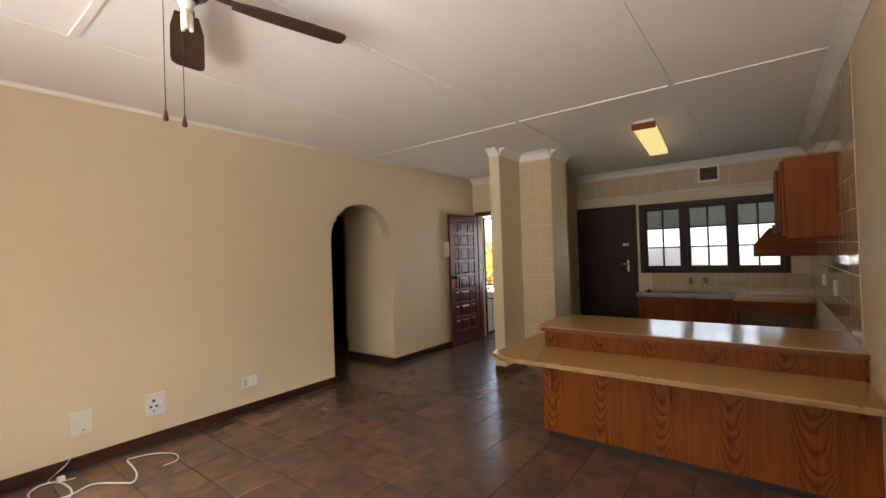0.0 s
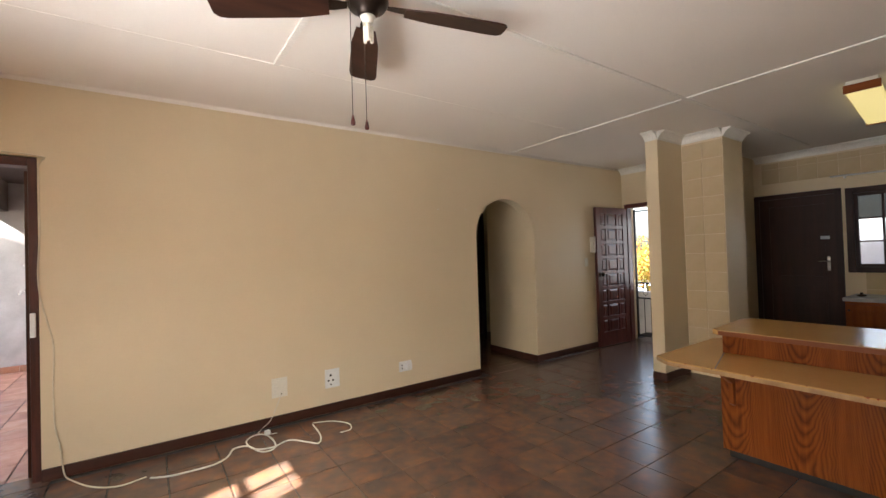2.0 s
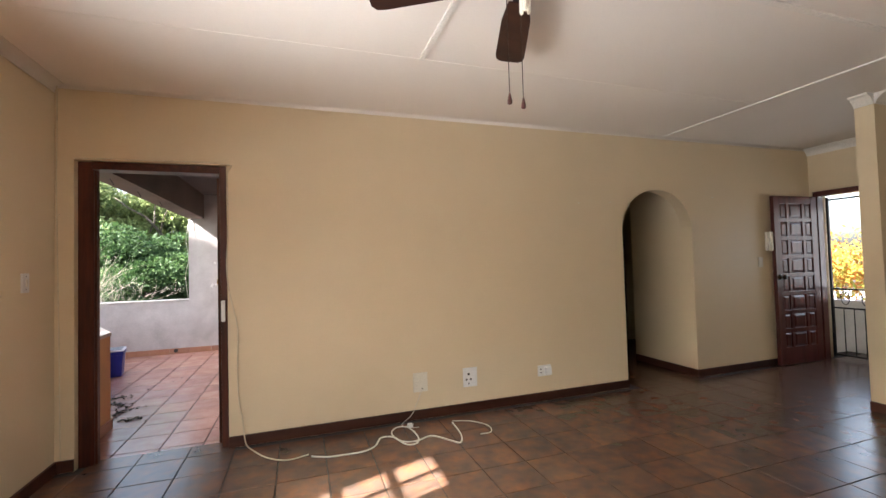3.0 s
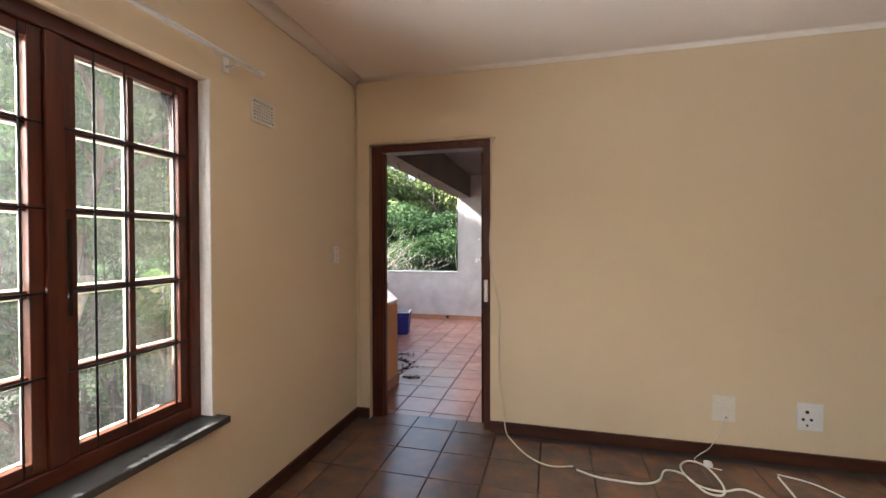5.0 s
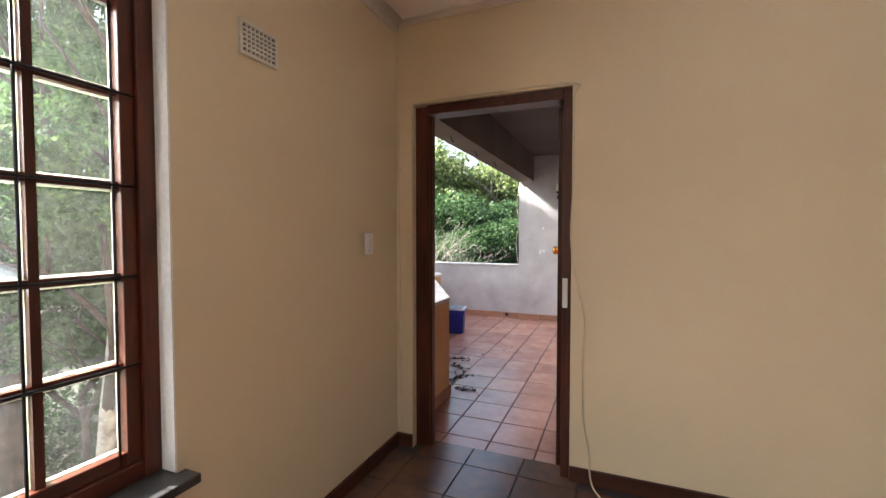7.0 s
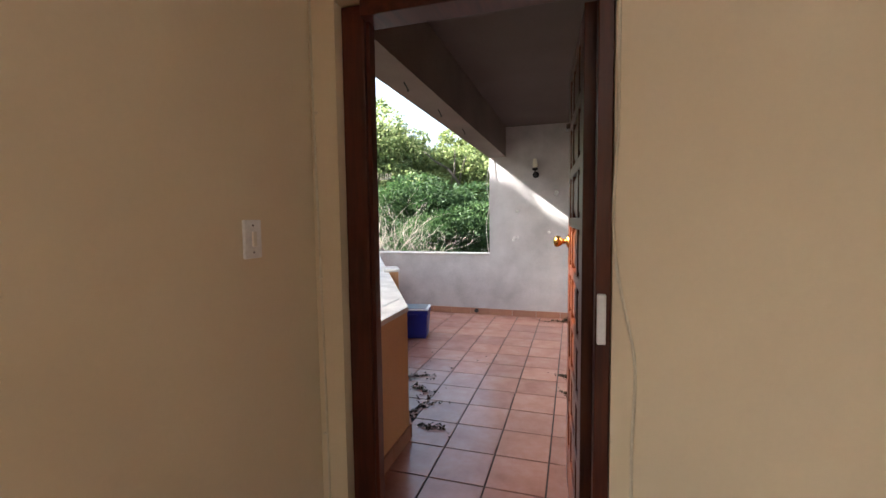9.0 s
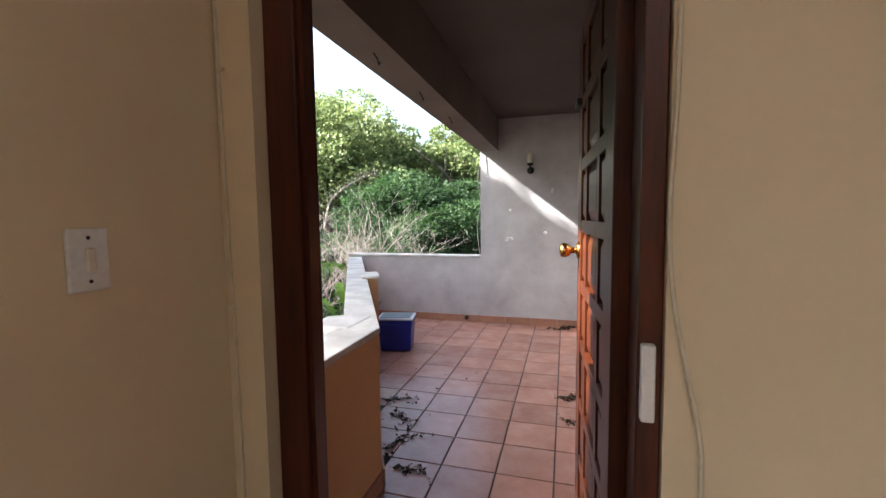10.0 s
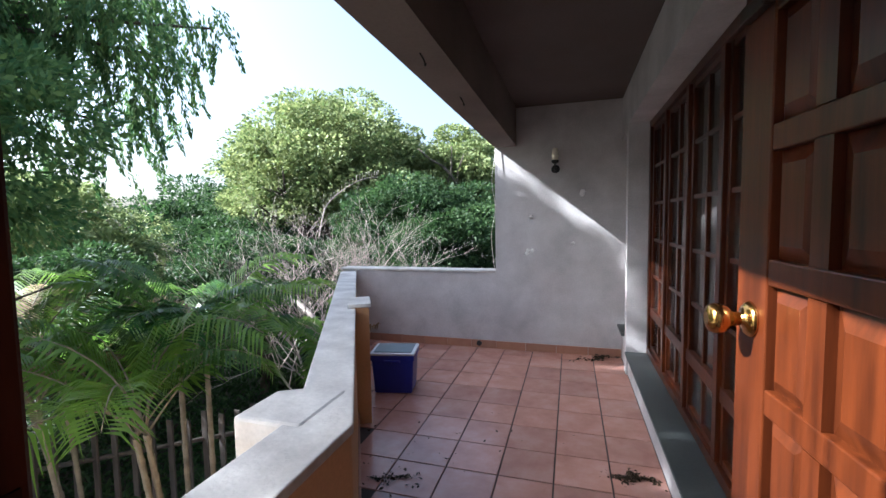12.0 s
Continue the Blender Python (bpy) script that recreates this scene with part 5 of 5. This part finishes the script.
litter(-0.38, 2.05, 110, 0.045, VZ, 0.023, "dead leaves and dirt on the verandah tiles")
litter(-0.24, 1.78, 130, 0.055, VZ, 0.023, "dead leaves and dirt on the verandah tiles")
litter(-0.16, 1.46, 150, 0.06, VZ, 0.023, "dead leaves and dirt on the verandah tiles")
litter(0.02, 1.22, 100, 0.05, VZ, 0.023, "dead leaves and dirt on the verandah tiles")
litter(0.90, 2.40, 260, 0.045, VZ, 0.023, "dead leaves and dirt on the verandah tiles")
litter(0.92, 2.0, 120, 0.04, VZ, 0.023, "dead leaves and dirt on the verandah tiles")
litter(0.86, 4.5, 200, 0.07, VZ, 0.035, "dead leaves blown against the end wall")
litter(-0.35, 2.3, 60, 0.35, VZ, 0.02, "scattered crumbs of dirt on the tiles")
solid("drain_pipe", lathe([(0.03, 4.5995), (0.03, 4.58), (0.024, 4.579)], (-0.42, 0, VZ + 0.05), "y", 14), BLACK, "short dark drain spout in the skirting", "drain pipe")

# ---- garden ----
GZ = -3.2
bm = bmesh.new()
bmesh.ops.create_grid(bm, x_segments=60, y_segments=60, size=300)
for v in bm.verts:
    v.co.z = GZ + 0.25 * noise.noise(v.co * 0.2)
solid("ground", bm, SOIL, "soil strewn with leaf litter", "ground", kind="structure")


def limb(bm, p, d, length, r, depth, rr, tips, bend=0.35, kids=3, kid_bm=None):
    """Grow a bent tapering limb and its twigs into bm."""
    pts = [Vector(p)]
    d = Vector(d).normalized()
    for i in range(4):
        d = (d + Vector((rr.uniform(-bend, bend), rr.uniform(-bend, bend), rr.uniform(-bend * 0.4, bend * 0.6))) * 0.5).normalized()
        pts.append(pts[-1] + d * length / 4)
    merge(bm, tube(pts, r, 6 if depth else 5, r * 0.55))
    if depth == 0:
        tips.append(pts[-1])
        return
    for k in range(kids):
        a = rr.uniform(0, 6.28)
        nd = (d + Vector((math.cos(a), math.sin(a), rr.uniform(-0.2, 0.7))) * 0.75).normalized()
        limb(kid_bm or bm, pts[rr.randint(2, 4)], nd, length * 0.68, r * 0.55, depth - 1, rr, tips, bend, kids)


def tree(at, height, crown, label, leaf, seed, n_leaves, leaf_len, leaf_w, clumps=60, trunk_r=0.16, droop=0.2, shell=0.5):
    """A tree: tapered trunk with limbs, and a crown of clumped leaves over an uneven ellipsoid. crown: centre height, radii."""
    rr, r = random.Random(seed), np.random.RandomState(seed)
    t = thing("tree", at, label, "tree")
    bm, lm, tips = bmesh.new(), bmesh.new(), []
    base = Vector(at)
    cz, rx, ry, rz = crown
    limb(bm, base, (rr.uniform(-0.1, 0.1), rr.uniform(-0.1, 0.1), 1), (cz - rz * 0.5) - at[2], trunk_r, 3, rr, tips, 0.3, 3, lm)
    part("trunk", bm, BARK, t)
    part("branchwork", lm, BARK, t)
    cs = []
    for i in range(clumps):
        v = Vector((rr.gauss(0, 1), rr.gauss(0, 1), rr.gauss(0, 1))).normalized()
        if v.z < -0.35:
            v.z *= 0.4
        k = shell + (1 - shell) * rr.random() ** 0.5
        k *= 0.82 + 0.3 * noise.noise(v * 1.7 + Vector((seed, 0, 0)))
        cs.append((v.x * rx * k + at[0], v.y * ry * k + at[1], v.z * rz * k + cz, 0.16 + 0.12 * rr.random()))
    per = n_leaves // clumps
    pts, dirs = [], []
    for x, y, z, s in cs:
        q = r.normal(0, 1, (per, 3))
        q /= np.linalg.norm(q, axis=1)[:, None]
        rad = (0.55 + 0.45 * r.rand(per)) ** 0.6
        size = s * (rx + ry + rz) / 3
        off = q * rad[:, None] * np.array([size * 1.45, size * 1.45, size * 0.62])
        pts.append(np.array([x, y, z]) + off)
        dirs.append(q)
    pts, dirs = np.concatenate(pts), np.concatenate(dirs)
    ob = new("crown", leaf_quads("crown", pts, leaf_len, leaf_w, leaf, r, 1.0, droop, dirs))
    ob.parent = t
    ob.matrix_parent_inverse = t.matrix_basis.inverted()
    return t


TREES = [
    # at, height, (crown centre z, rx, ry, rz), label, leaf, seed, leaves, length, width, clumps, trunk
    ((-8.8, 15.5, GZ), 9, (2.9, 4.3, 3.8, 3.9), "large round-crowned tree with bright green foliage", LEAF_A, 11, 190000, 0.14, 0.075, 230, 0.28),
    ((-3.8, 17.0, GZ), 9, (2.0, 2.6, 2.6, 3.4), "dense green tree behind the parapet", LEAF_A, 12, 80000, 0.14, 0.07, 120, 0.22),
    ((0.6, 15.0, GZ), 7, (1.2, 2.8, 2.4, 3.2), "dense dark green tree behind the end wall", LEAF_B, 13, 40000, 0.15, 0.06, 80, 0.2),
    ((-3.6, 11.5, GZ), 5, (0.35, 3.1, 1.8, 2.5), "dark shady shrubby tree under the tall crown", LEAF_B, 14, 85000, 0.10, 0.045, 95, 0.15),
    ((-13.5, 13.0, GZ), 6, (-0.2, 4.0, 3.4, 2.6), "green garden tree in the middle distance", LEAF_B, 15, 50000, 0.14, 0.06, 90, 0.2),
    ((-12.0, 7.0, GZ), 6, (0.2, 3.0, 3.0, 3.0), "leafy garden tree with pale green foliage", LEAF_A, 16, 60000, 0.13, 0.05, 90, 0.2),
    ((-6.6, 8.2, GZ), 5, (-0.3, 2.2, 2.0, 1.9), "low bushy tree with small dark leaves", LEAF_B, 17, 50000, 0.09, 0.045, 80, 0.14),
    ((-8.2, 4.6, GZ), 5, (-0.6, 2.2, 1.9, 1.9), "bushy green tree beside the palms", LEAF_B, 18, 50000, 0.09, 0.04, 80, 0.14),
    ((-9.5, 0.6, GZ), 7, (0.9, 2.6, 2.2, 2.6), "feathery green tree outside the window", LEAF_C, 19, 34000, 0.13, 0.045, 80, 0.18),
    ((-12.5, 2.5, GZ), 8, (1.3, 3.0, 2.6, 3.0), "tall thin-leaved tree behind the garden", LEAF_C, 20, 30000, 0.14, 0.05, 80, 0.2),
    ((-5.2, 1.25, GZ), 6, (2.0, 2.3, 2.0, 2.1), "slender tree with pale mottled bark outside the window", LEAF_C, 26, 60000, 0.085, 0.034, 110, 0.15),
    ((-7.0, 1.9, GZ), 5, (0.0, 1.8, 1.6, 2.2), "leafy young tree outside the window", LEAF_C, 27, 22000, 0.1, 0.04, 60, 0.1),
    # added canopy: high crown set towards the sun to dapple the verandah
    ((-7.4, -0.2, GZ), 9, (6.6, 2.3, 2.3, 1.2), "tall spreading tree added as a canopy to shade the verandah", LEAF_C, 28, 19000, 0.12, 0.05, 28, 0.2),
    ((-4.4, 8.8, GZ), 4, (-1.7, 1.6, 1.5, 1.3), "dark leafy shrub below the parapet", LEAF_B, 21, 26000, 0.10, 0.05, 50, 0.1),
    ((-18.0, 20.0, GZ), 8, (1.0, 6.0, 5.0, 4.0), "distant leafy tree with rounded crown", LEAF_B, 22, 40000, 0.25, 0.1, 90, 0.25),
    ((-22.0, 9.0, GZ), 8, (0.6, 5.0, 6.0, 4.0), "distant leafy tree with dense crown", LEAF_B, 23, 40000, 0.25, 0.1, 90, 0.25),
    ((-21.0, -1.0, GZ), 8, (0.4, 5.0, 5.0, 3.6), "distant leafy tree across the garden", LEAF_B, 24, 40000, 0.25, 0.1, 90, 0.25),
    ((-9.0, 26.0, GZ), 8, (1.0, 7.0, 4.0, 4.0), "distant dense dark green tree", LEAF_B, 25, 40000, 0.25, 0.1, 90, 0.25),
]
for at, h, crown, lb, lf, seed, n, L, wd, cl, tr in TREES:
    grown = tree(at, h, crown, lb, lf, seed, n, L, wd, cl, tr)
    if seed == 26:
        for piece in grown.children:
            if piece.name.startswith("trunk"):
                piece.data.materials[0] = MOTTLED


def hanging_tree(at, label, seed, tips, n_per, leaf):
    """A tree whose limbs reach over and carry drooping feathery sprays."""
    rr, r = random.Random(seed), np.random.RandomState(seed)
    t = thing("tree", at, label, "tree")
    bm = bmesh.new()
    base = Vector(at)
    fork = base + Vector((0.3, 0.2, 5.6))
    merge(bm, tube(smooth_line([base, base + Vector((0.15, 0.05, 2.5)), fork]), 0.2, 8, 0.13))
    pts, dirs = [], []
    for tx, ty, tz, spread in tips:
        tip = Vector((tx, ty, tz))
        mid = (fork + tip) / 2 + Vector((rr.uniform(-0.3, 0.3), rr.uniform(-0.3, 0.3), 0.5))
        line = smooth_line([fork, mid, tip], 5)
        merge(bm, tube(line, 0.055, 6, 0.012))
        for k in range(38):
            b = line[rr.randint(3, len(line) - 1)] + Vector((rr.gauss(0, spread), rr.gauss(0, spread), rr.gauss(0, spread * 0.5)))
            d = Vector((rr.gauss(0, 0.5), rr.gauss(0, 0.5), -1.0)).normalized()
            ln = rr.uniform(0.3, 0.8) * (0.6 + spread)
            s = r.rand(n_per)
            side = r.normal(0, 0.045, (n_per, 3)) * (1.3 - s[:, None])
            curve = np.stack([np.zeros(n_per), np.zeros(n_per), -0.3 * s * s], 1)
            pts.append(np.array(b) + np.array(d) * ln * s[:, None] + side + curve)
            dirs.append(np.tile(np.array(d), (n_per, 1)))
    part("trunk", bm, BARK, t)
    ob = new("crown", leaf_quads("crown", np.concatenate(pts), 0.08, 0.026, leaf, r, 1.0, 0.4, np.concatenate(dirs)))
    ob.parent = t
    ob.matrix_parent_inverse = t.matrix_basis.inverted()
    return t


# the highest sprays are unseen, added to break the verandah's sun into dapples
hanging_tree((-7.6, 1.2, GZ), "overhanging tree with drooping feathery green sprays", 31,
             [(-4.6, 4.2, 4.3, 0.42), (-4.2, 3.5, 4.5, 0.40), (-5.2, 3.2, 3.6, 0.40), (-5.4, 4.4, 3.3, 0.35), (-4.6, 2.6, 5.0, 0.45),
              (-6.2, 3.6, 4.2, 0.45), (-5.0, 2.2, 5.8, 0.5), (-4.8, 1.2, 5.3, 0.45), (-6.4, 1.6, 5.6, 0.5), (-7.0, 3.4, 2.6, 0.45), (-5.6, 1.4, 5.0, 0.45),
              (-5.2, 0.3, 4.6, 0.4), (-3.7, 4.3, 3.8, 0.3), (-3.9, 4.0, 4.4, 0.35), (-4.4, 4.1, 3.5, 0.3), (-4.6, 3.8, 4.0, 0.4), (-5.2, 4.2, 2.7, 0.35), (-5.6, 3.6, 2.5, 0.4), (-4.2, 3.4, 5.0, 0.4), (-5.6, 0.9, 5.1, 0.5), (-5.0, 3.0, 5.6, 0.4), (-5.3, 3.6, 4.0, 0.35), (-4.4, 2.5, 4.9, 0.25), (-4.7, 2.9, 5.5, 0.24), (-4.9, 2.9, 5.7, 0.28), (-5.0, 0.1, 4.4, 0.35)], 125, LEAF_C)


def palm(at, label, seed, trunks, top, fronds, flen, dry=0.12):
    """A clump palm: ringed leaning trunks, arching fronds of narrow leaflets."""
    rr = random.Random(seed)
    t = thing("palm", at, label, "palm")
    base = Vector(at)
    for k in range(trunks):
        a = rr.uniform(0, 6.28)
        foot = base + Vector((math.cos(a) * rr.uniform(0.05, 0.35), math.sin(a) * rr.uniform(0.05, 0.35), 0))
        head = foot + Vector((math.cos(a) * rr.uniform(0.15, 0.5), math.sin(a) * rr.uniform(0.15, 0.5), top - at[2] + rr.uniform(-0.45, 0.2)))
        bm = bmesh.new()
        line = smooth_line([foot, (foot + head) / 2 + Vector((rr.uniform(-0.1, 0.1), rr.uniform(-0.1, 0.1), 0)), head], 12)
        rings = [p for p in line]
        n = 8
        prev = None
        for i, p in enumerate(rings):
            for rad in ((0.033, 0.028) if i % 2 else (0.028, 0.028)):
                ring = [bm.verts.new(p + Vector((rad * math.cos(6.2832 * j / n), rad * math.sin(6.2832 * j / n), 0.0 if rad < 0.03 else 0.012))) for j in range(n)]
                if prev:
                    for j in range(n):
                        bm.faces.new((prev[j], prev[(j + 1) % n], ring[(j + 1) % n], ring[j]))
                prev = ring
        bm.faces.new(prev)
        part("trunk", bm, PALMT, t, "pale ringed palm trunk")
        for f in range(fronds):
            b = 6.2832 * f / fronds + rr.uniform(-0.3, 0.3)
            up = rr.uniform(0.85, 1.5)
            ln = flen * rr.uniform(0.75, 1.1)
            d = Vector((math.cos(b), math.sin(b), 0))
            spine = [head.copy()]
            bend = rr.uniform(0.7, 1.9)
            for i in range(10):
                a2 = up - bend * (i / 9) ** 1.4
                spine.append(spine[-1] + (d * math.cos(a2) + Vector((0, 0, math.sin(a2)))) * ln / 10)
            side = d.cross(Vector((0, 0, 1)))
            is_dry = rr.random() < dry
            out = []
            for i in range(40):
                s = 0.22 + 0.78 * i / 39
                k = s * 10
                j = min(9, int(k))
                p = spine[j].lerp(spine[j + 1], k - j)
                tan = (spine[j + 1] - spine[j]).normalized()
                for sg in (-1, 1):
                    L = ln * 0.33 * math.sin(math.pi * (0.1 + 0.78 * s)) ** 0.7 * rr.uniform(0.85, 1.1)
                    q = (side * sg + tan * 0.7 + Vector((0, 0, 0.3))).normalized()
                    m1 = p + q * L * 0.5
                    tip = p + q * L * 0.95 + Vector((0, 0, -L * rr.uniform(0.25, 0.6)))
                    w = tan * 0.017
                    out += [p, m1 + w, tip, m1 - w]
            fr = new("frond", quads("frond", [tuple(v) for v in out], LEAF_D if is_dry else LEAF_P))
            fr.parent = t
            fr.matrix_parent_inverse = t.matrix_basis.inverted()
            if is_dry:
                tagged(fr, "dry brown palm frond")
            part("frond_stem", tube(spine, 0.012, 5, 0.003), PALMT, fr)
    return t


palm((-3.35, 3.35, GZ), "clump palm with arching bright green fronds", 41, 4, -0.4, 6, 1.95, 0.06)
palm((-4.9, 3.4, GZ), "clump palm with drooping fronds, some dry", 42, 3, -0.6, 5, 2.0, 0.3)
palm((-2.9, 5.0, GZ), "low clump palm under the parapet", 43, 2, -0.8, 5, 1.4)

# bare twiggy shrub
rr = random.Random(51)
bush = thing("dead_shrub", (-3.9, 7.0, GZ), "leafless grey shrub of tangled dry twigs", "shrub")
tips = []
for k in range(7):
    bm = bmesh.new()
    a = rr.uniform(0, 6.28)
    limb(bm, (-3.9 + 0.3 * math.cos(a), 7.0 + 0.3 * math.sin(a), GZ + 0.8), (math.cos(a) * 0.45, math.sin(a) * 0.45, 1), 1.95, 0.022, 4, rr, tips, 0.8, 4)
    part("branch", bm, TWIG, bush)
solid("fallen_branch", tube(smooth_line([(-2.6, 5.4, -1.3), (-3.1, 5.7, -0.5), (-3.7, 5.9, 0.0), (-4.4, 6.1, 0.25), (-5.0, 6.4, 0.3)]), 0.06, 8, 0.03), TWIG, "thick grey leaning branch among the palms", "branch")
fb = bmesh.new()
ctr = smooth_line([(-4.3, 7.4, 1.1), (-4.2, 7.6, 1.75), (-3.7, 7.9, 2.2), (-3.3, 8.1, 2.3)], 8)
merge(fb, tube(ctr, 0.016, 5, 0.006))
for i, p in enumerate(ctr[6:]):
    merge(fb, tube([p, p + Vector((0.02, 0.0, 0.14))], 0.005, 4, 0.003))
solid("bare_frond", fb, TWIG, "bare dry frond stem with stubs", "dead frond")

# picket fence below
fence = thing("fence", (-4.6, 3.6, GZ), "weathered grey wooden picket fence", "fence")
for i in range(26):
    x, y = -7.0 + i * 0.16, 2.2 + i * 0.13
    part("picket", B(x - 0.045, x + 0.045, y - 0.012, y + 0.012, GZ - 0.2, GZ + 1.95 + 0.05 * math.sin(i * 2.3)), FENCEW, fence)
for z in (0.4, 1.6):
    bmr = tube([(-7.1, 2.14, GZ + z), (-2.9, 5.55, GZ + z)], 0.03, 6)
    part("fence_rail", bmr, FENCEW, fence)
# low foliage carpet
rs = np.random.RandomState(61)
n = 60000
px, py = rs.uniform(-12, 2.5, n), rs.uniform(1.5, 14, n)
keep = px < -0.9 - 0.28 * (py - 1)
c = np.stack([px, py, GZ + 0.15 + rs.rand(n) ** 2 * 0.9], 1)[keep]
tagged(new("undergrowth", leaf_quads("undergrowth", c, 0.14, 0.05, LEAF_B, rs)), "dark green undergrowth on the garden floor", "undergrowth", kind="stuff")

# outside the kitchen and the entrance
solid("yard_paving", B(7.775, 30, -12, 6, -0.5, -0.06), PRECAST, "pale concrete yard outside the kitchen", "paving", kind="structure")
bf = thing("boundary_wall", (10.4, -3, -0.06), "grey precast panel boundary wall", "wall")
for i in range(6):
    part("wall_panel", B(10.40, 10.45, -9 + i * 1.25, -7.78 + i * 1.25, -0.06, 1.48), PRECAST, bf)
    part("wall_post", B(10.36, 10.49, -9.02 + i * 1.25 - 0.05, -9.02 + i * 1.25 + 0.05, -0.06, 1.55), PRECAST, bf)
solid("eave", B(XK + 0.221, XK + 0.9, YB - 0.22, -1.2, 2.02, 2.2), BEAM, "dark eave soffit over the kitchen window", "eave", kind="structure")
ew = solid("low_wall", B(8.36, 8.50, -1.26, 4.5, -0.5, 0.66), RENDERW, "low white garden wall outside the front door", "wall")
r7 = np.random.RandomState(71)
for i, (x, y) in enumerate(((12.0, 1.5), (12.1, 2.15), (12.4, 2.8), (12.3, 0.7))):
    sh = thing("shrub", (x, y, -0.06), "sunlit shrub with orange and yellow-green leaves", "shrub")
    stb = bmesh.new()
    for k in range(5):
        a = k * 1.25
        merge(stb, tube([(x, y, -0.06), (x + 0.12 * math.cos(a), y + 0.12 * math.sin(a), 0.6), (x + 0.3 * math.cos(a), y + 0.3 * math.sin(a), 1.25)], 0.012, 5, 0.005))
    part("stems", stb, BARK, sh)
    q = r7.normal(0, 1, (1800, 3)) * np.array([0.3, 0.3, 0.3]) + np.array([x, y, 0.95])
    ob = new("leaves", leaf_quads("leaves", q, 0.09, 0.04, LEAF_F, r7))
    ob.parent = sh
    ob.matrix_parent_inverse = sh.matrix_basis.inverted()

# ---- floor tiles ----
def tile_mesh(name, w, d, h, material):
    bm = bmesh.new()
    b = 0.002
    o = [(-w, -d), (w, -d), (w, d), (-w, d)]
    lo = [bm.verts.new((x, y, -h)) for x, y in o]
    mi = [bm.verts.new((x, y, -b)) for x, y in o]
    hi = [bm.verts.new((x - math.copysign(b, x), y - math.copysign(b, y), 0)) for x, y in o]
    for r0, r1 in ((lo, mi), (mi, hi)):
        for k in range(4):
            bm.faces.new((r0[k], r0[(k + 1) % 4], r1[(k + 1) % 4], r1[k]))
    bm.faces.new(hi)
    return mesh_of(name, bm, material)


def lay(host, host2, x0, x1, y0, y1, ox, oy, pitch, z, material, keep, clip, gap=0.003, wob=0.0006):
    """Lay tiles on a grid; whole ones share a mesh, cut ones get their own."""
    rr = random.Random(9)
    whole = tile_mesh("floor_tile", pitch / 2 - gap, pitch / 2 - gap, 0.006, material)
    rest = bmesh.new()
    cache = {}
    for i in range(math.floor((x0 - ox) / pitch), math.ceil((x1 - ox) / pitch)):
        for j in range(math.floor((y0 - oy) / pitch), math.ceil((y1 - oy) / pitch)):
            a0, a1 = max(ox + i * pitch, x0), min(ox + (i + 1) * pitch, x1)
            b0, b1 = max(oy + j * pitch, y0), min(oy + (j + 1) * pitch, y1)
            if a1 - a0 < 0.02 or b1 - b0 < 0.02 or not clip((a0 + a1) / 2, (b0 + b1) / 2):
                continue
            cx, cy, zz = (a0 + a1) / 2, (b0 + b1) / 2, z + rr.uniform(-wob, wob)
            if keep(cx, cy):
                key = (round(a1 - a0, 3), round(b1 - b0, 3))
                me = cache.get(key) or cache.setdefault(key, whole if key == (round(pitch, 3), round(pitch, 3)) else tile_mesh("floor_tile", (a1 - a0) / 2 - gap, (b1 - b0) / 2 - gap, 0.006, material))
                ob = new("floor_tile", me)
                ob.location = (cx, cy, zz)
                ob.rotation_euler = (rr.uniform(-0.0015, 0.0015), rr.uniform(-0.0015, 0.0015), 0)
                ob.parent = host
            else:
                box(rest, a0 + gap, a1 - gap, b0 + gap, b1 - gap, zz - 0.006, zz)
    if rest.verts:
        ob = new("floor_tile_rest", mesh_of("floor_tile_rest", rest, material))
        ob.parent = host2
        ob["kind"] = "stuff"
    else:
        rest.free()


lay(floor, floor, 0.0, XK, YB, 0.128, 3.535, -1.30, T, 0.0, TILE,
    lambda x, y: x < 5.7 and y > -3.9,
    lambda x, y: (y < -0.002 or DX0 < x < DX1 or 4.665 < x < 5.60) and not (5.97 < x and -1.41 < y < -1.28) and not (6.47 < x < 6.95 and -1.82 < y < -1.41))
pf = bpy.data.objects["passage_floor"]
lay(pf, pf, 3.5, 7.55, 0.128, 1.99, 3.535, -1.30, T, 0.0, TILE, lambda x, y: False, lambda x, y: y > 0.23 or 4.665 < x < 5.60)
e = (K1 - K0)
lay(vfloor, vfloor, -2.2, 1.088, 0.14, 4.598, 0.181, 2.552, 0.309, VZ, VTILE, lambda x, y: True,
    lambda x, y: (x > -0.07 or (y > 1.0 and (x - K0.x) * e.y - (y - K0.y) * e.x > -0.12)), gap=0.004)
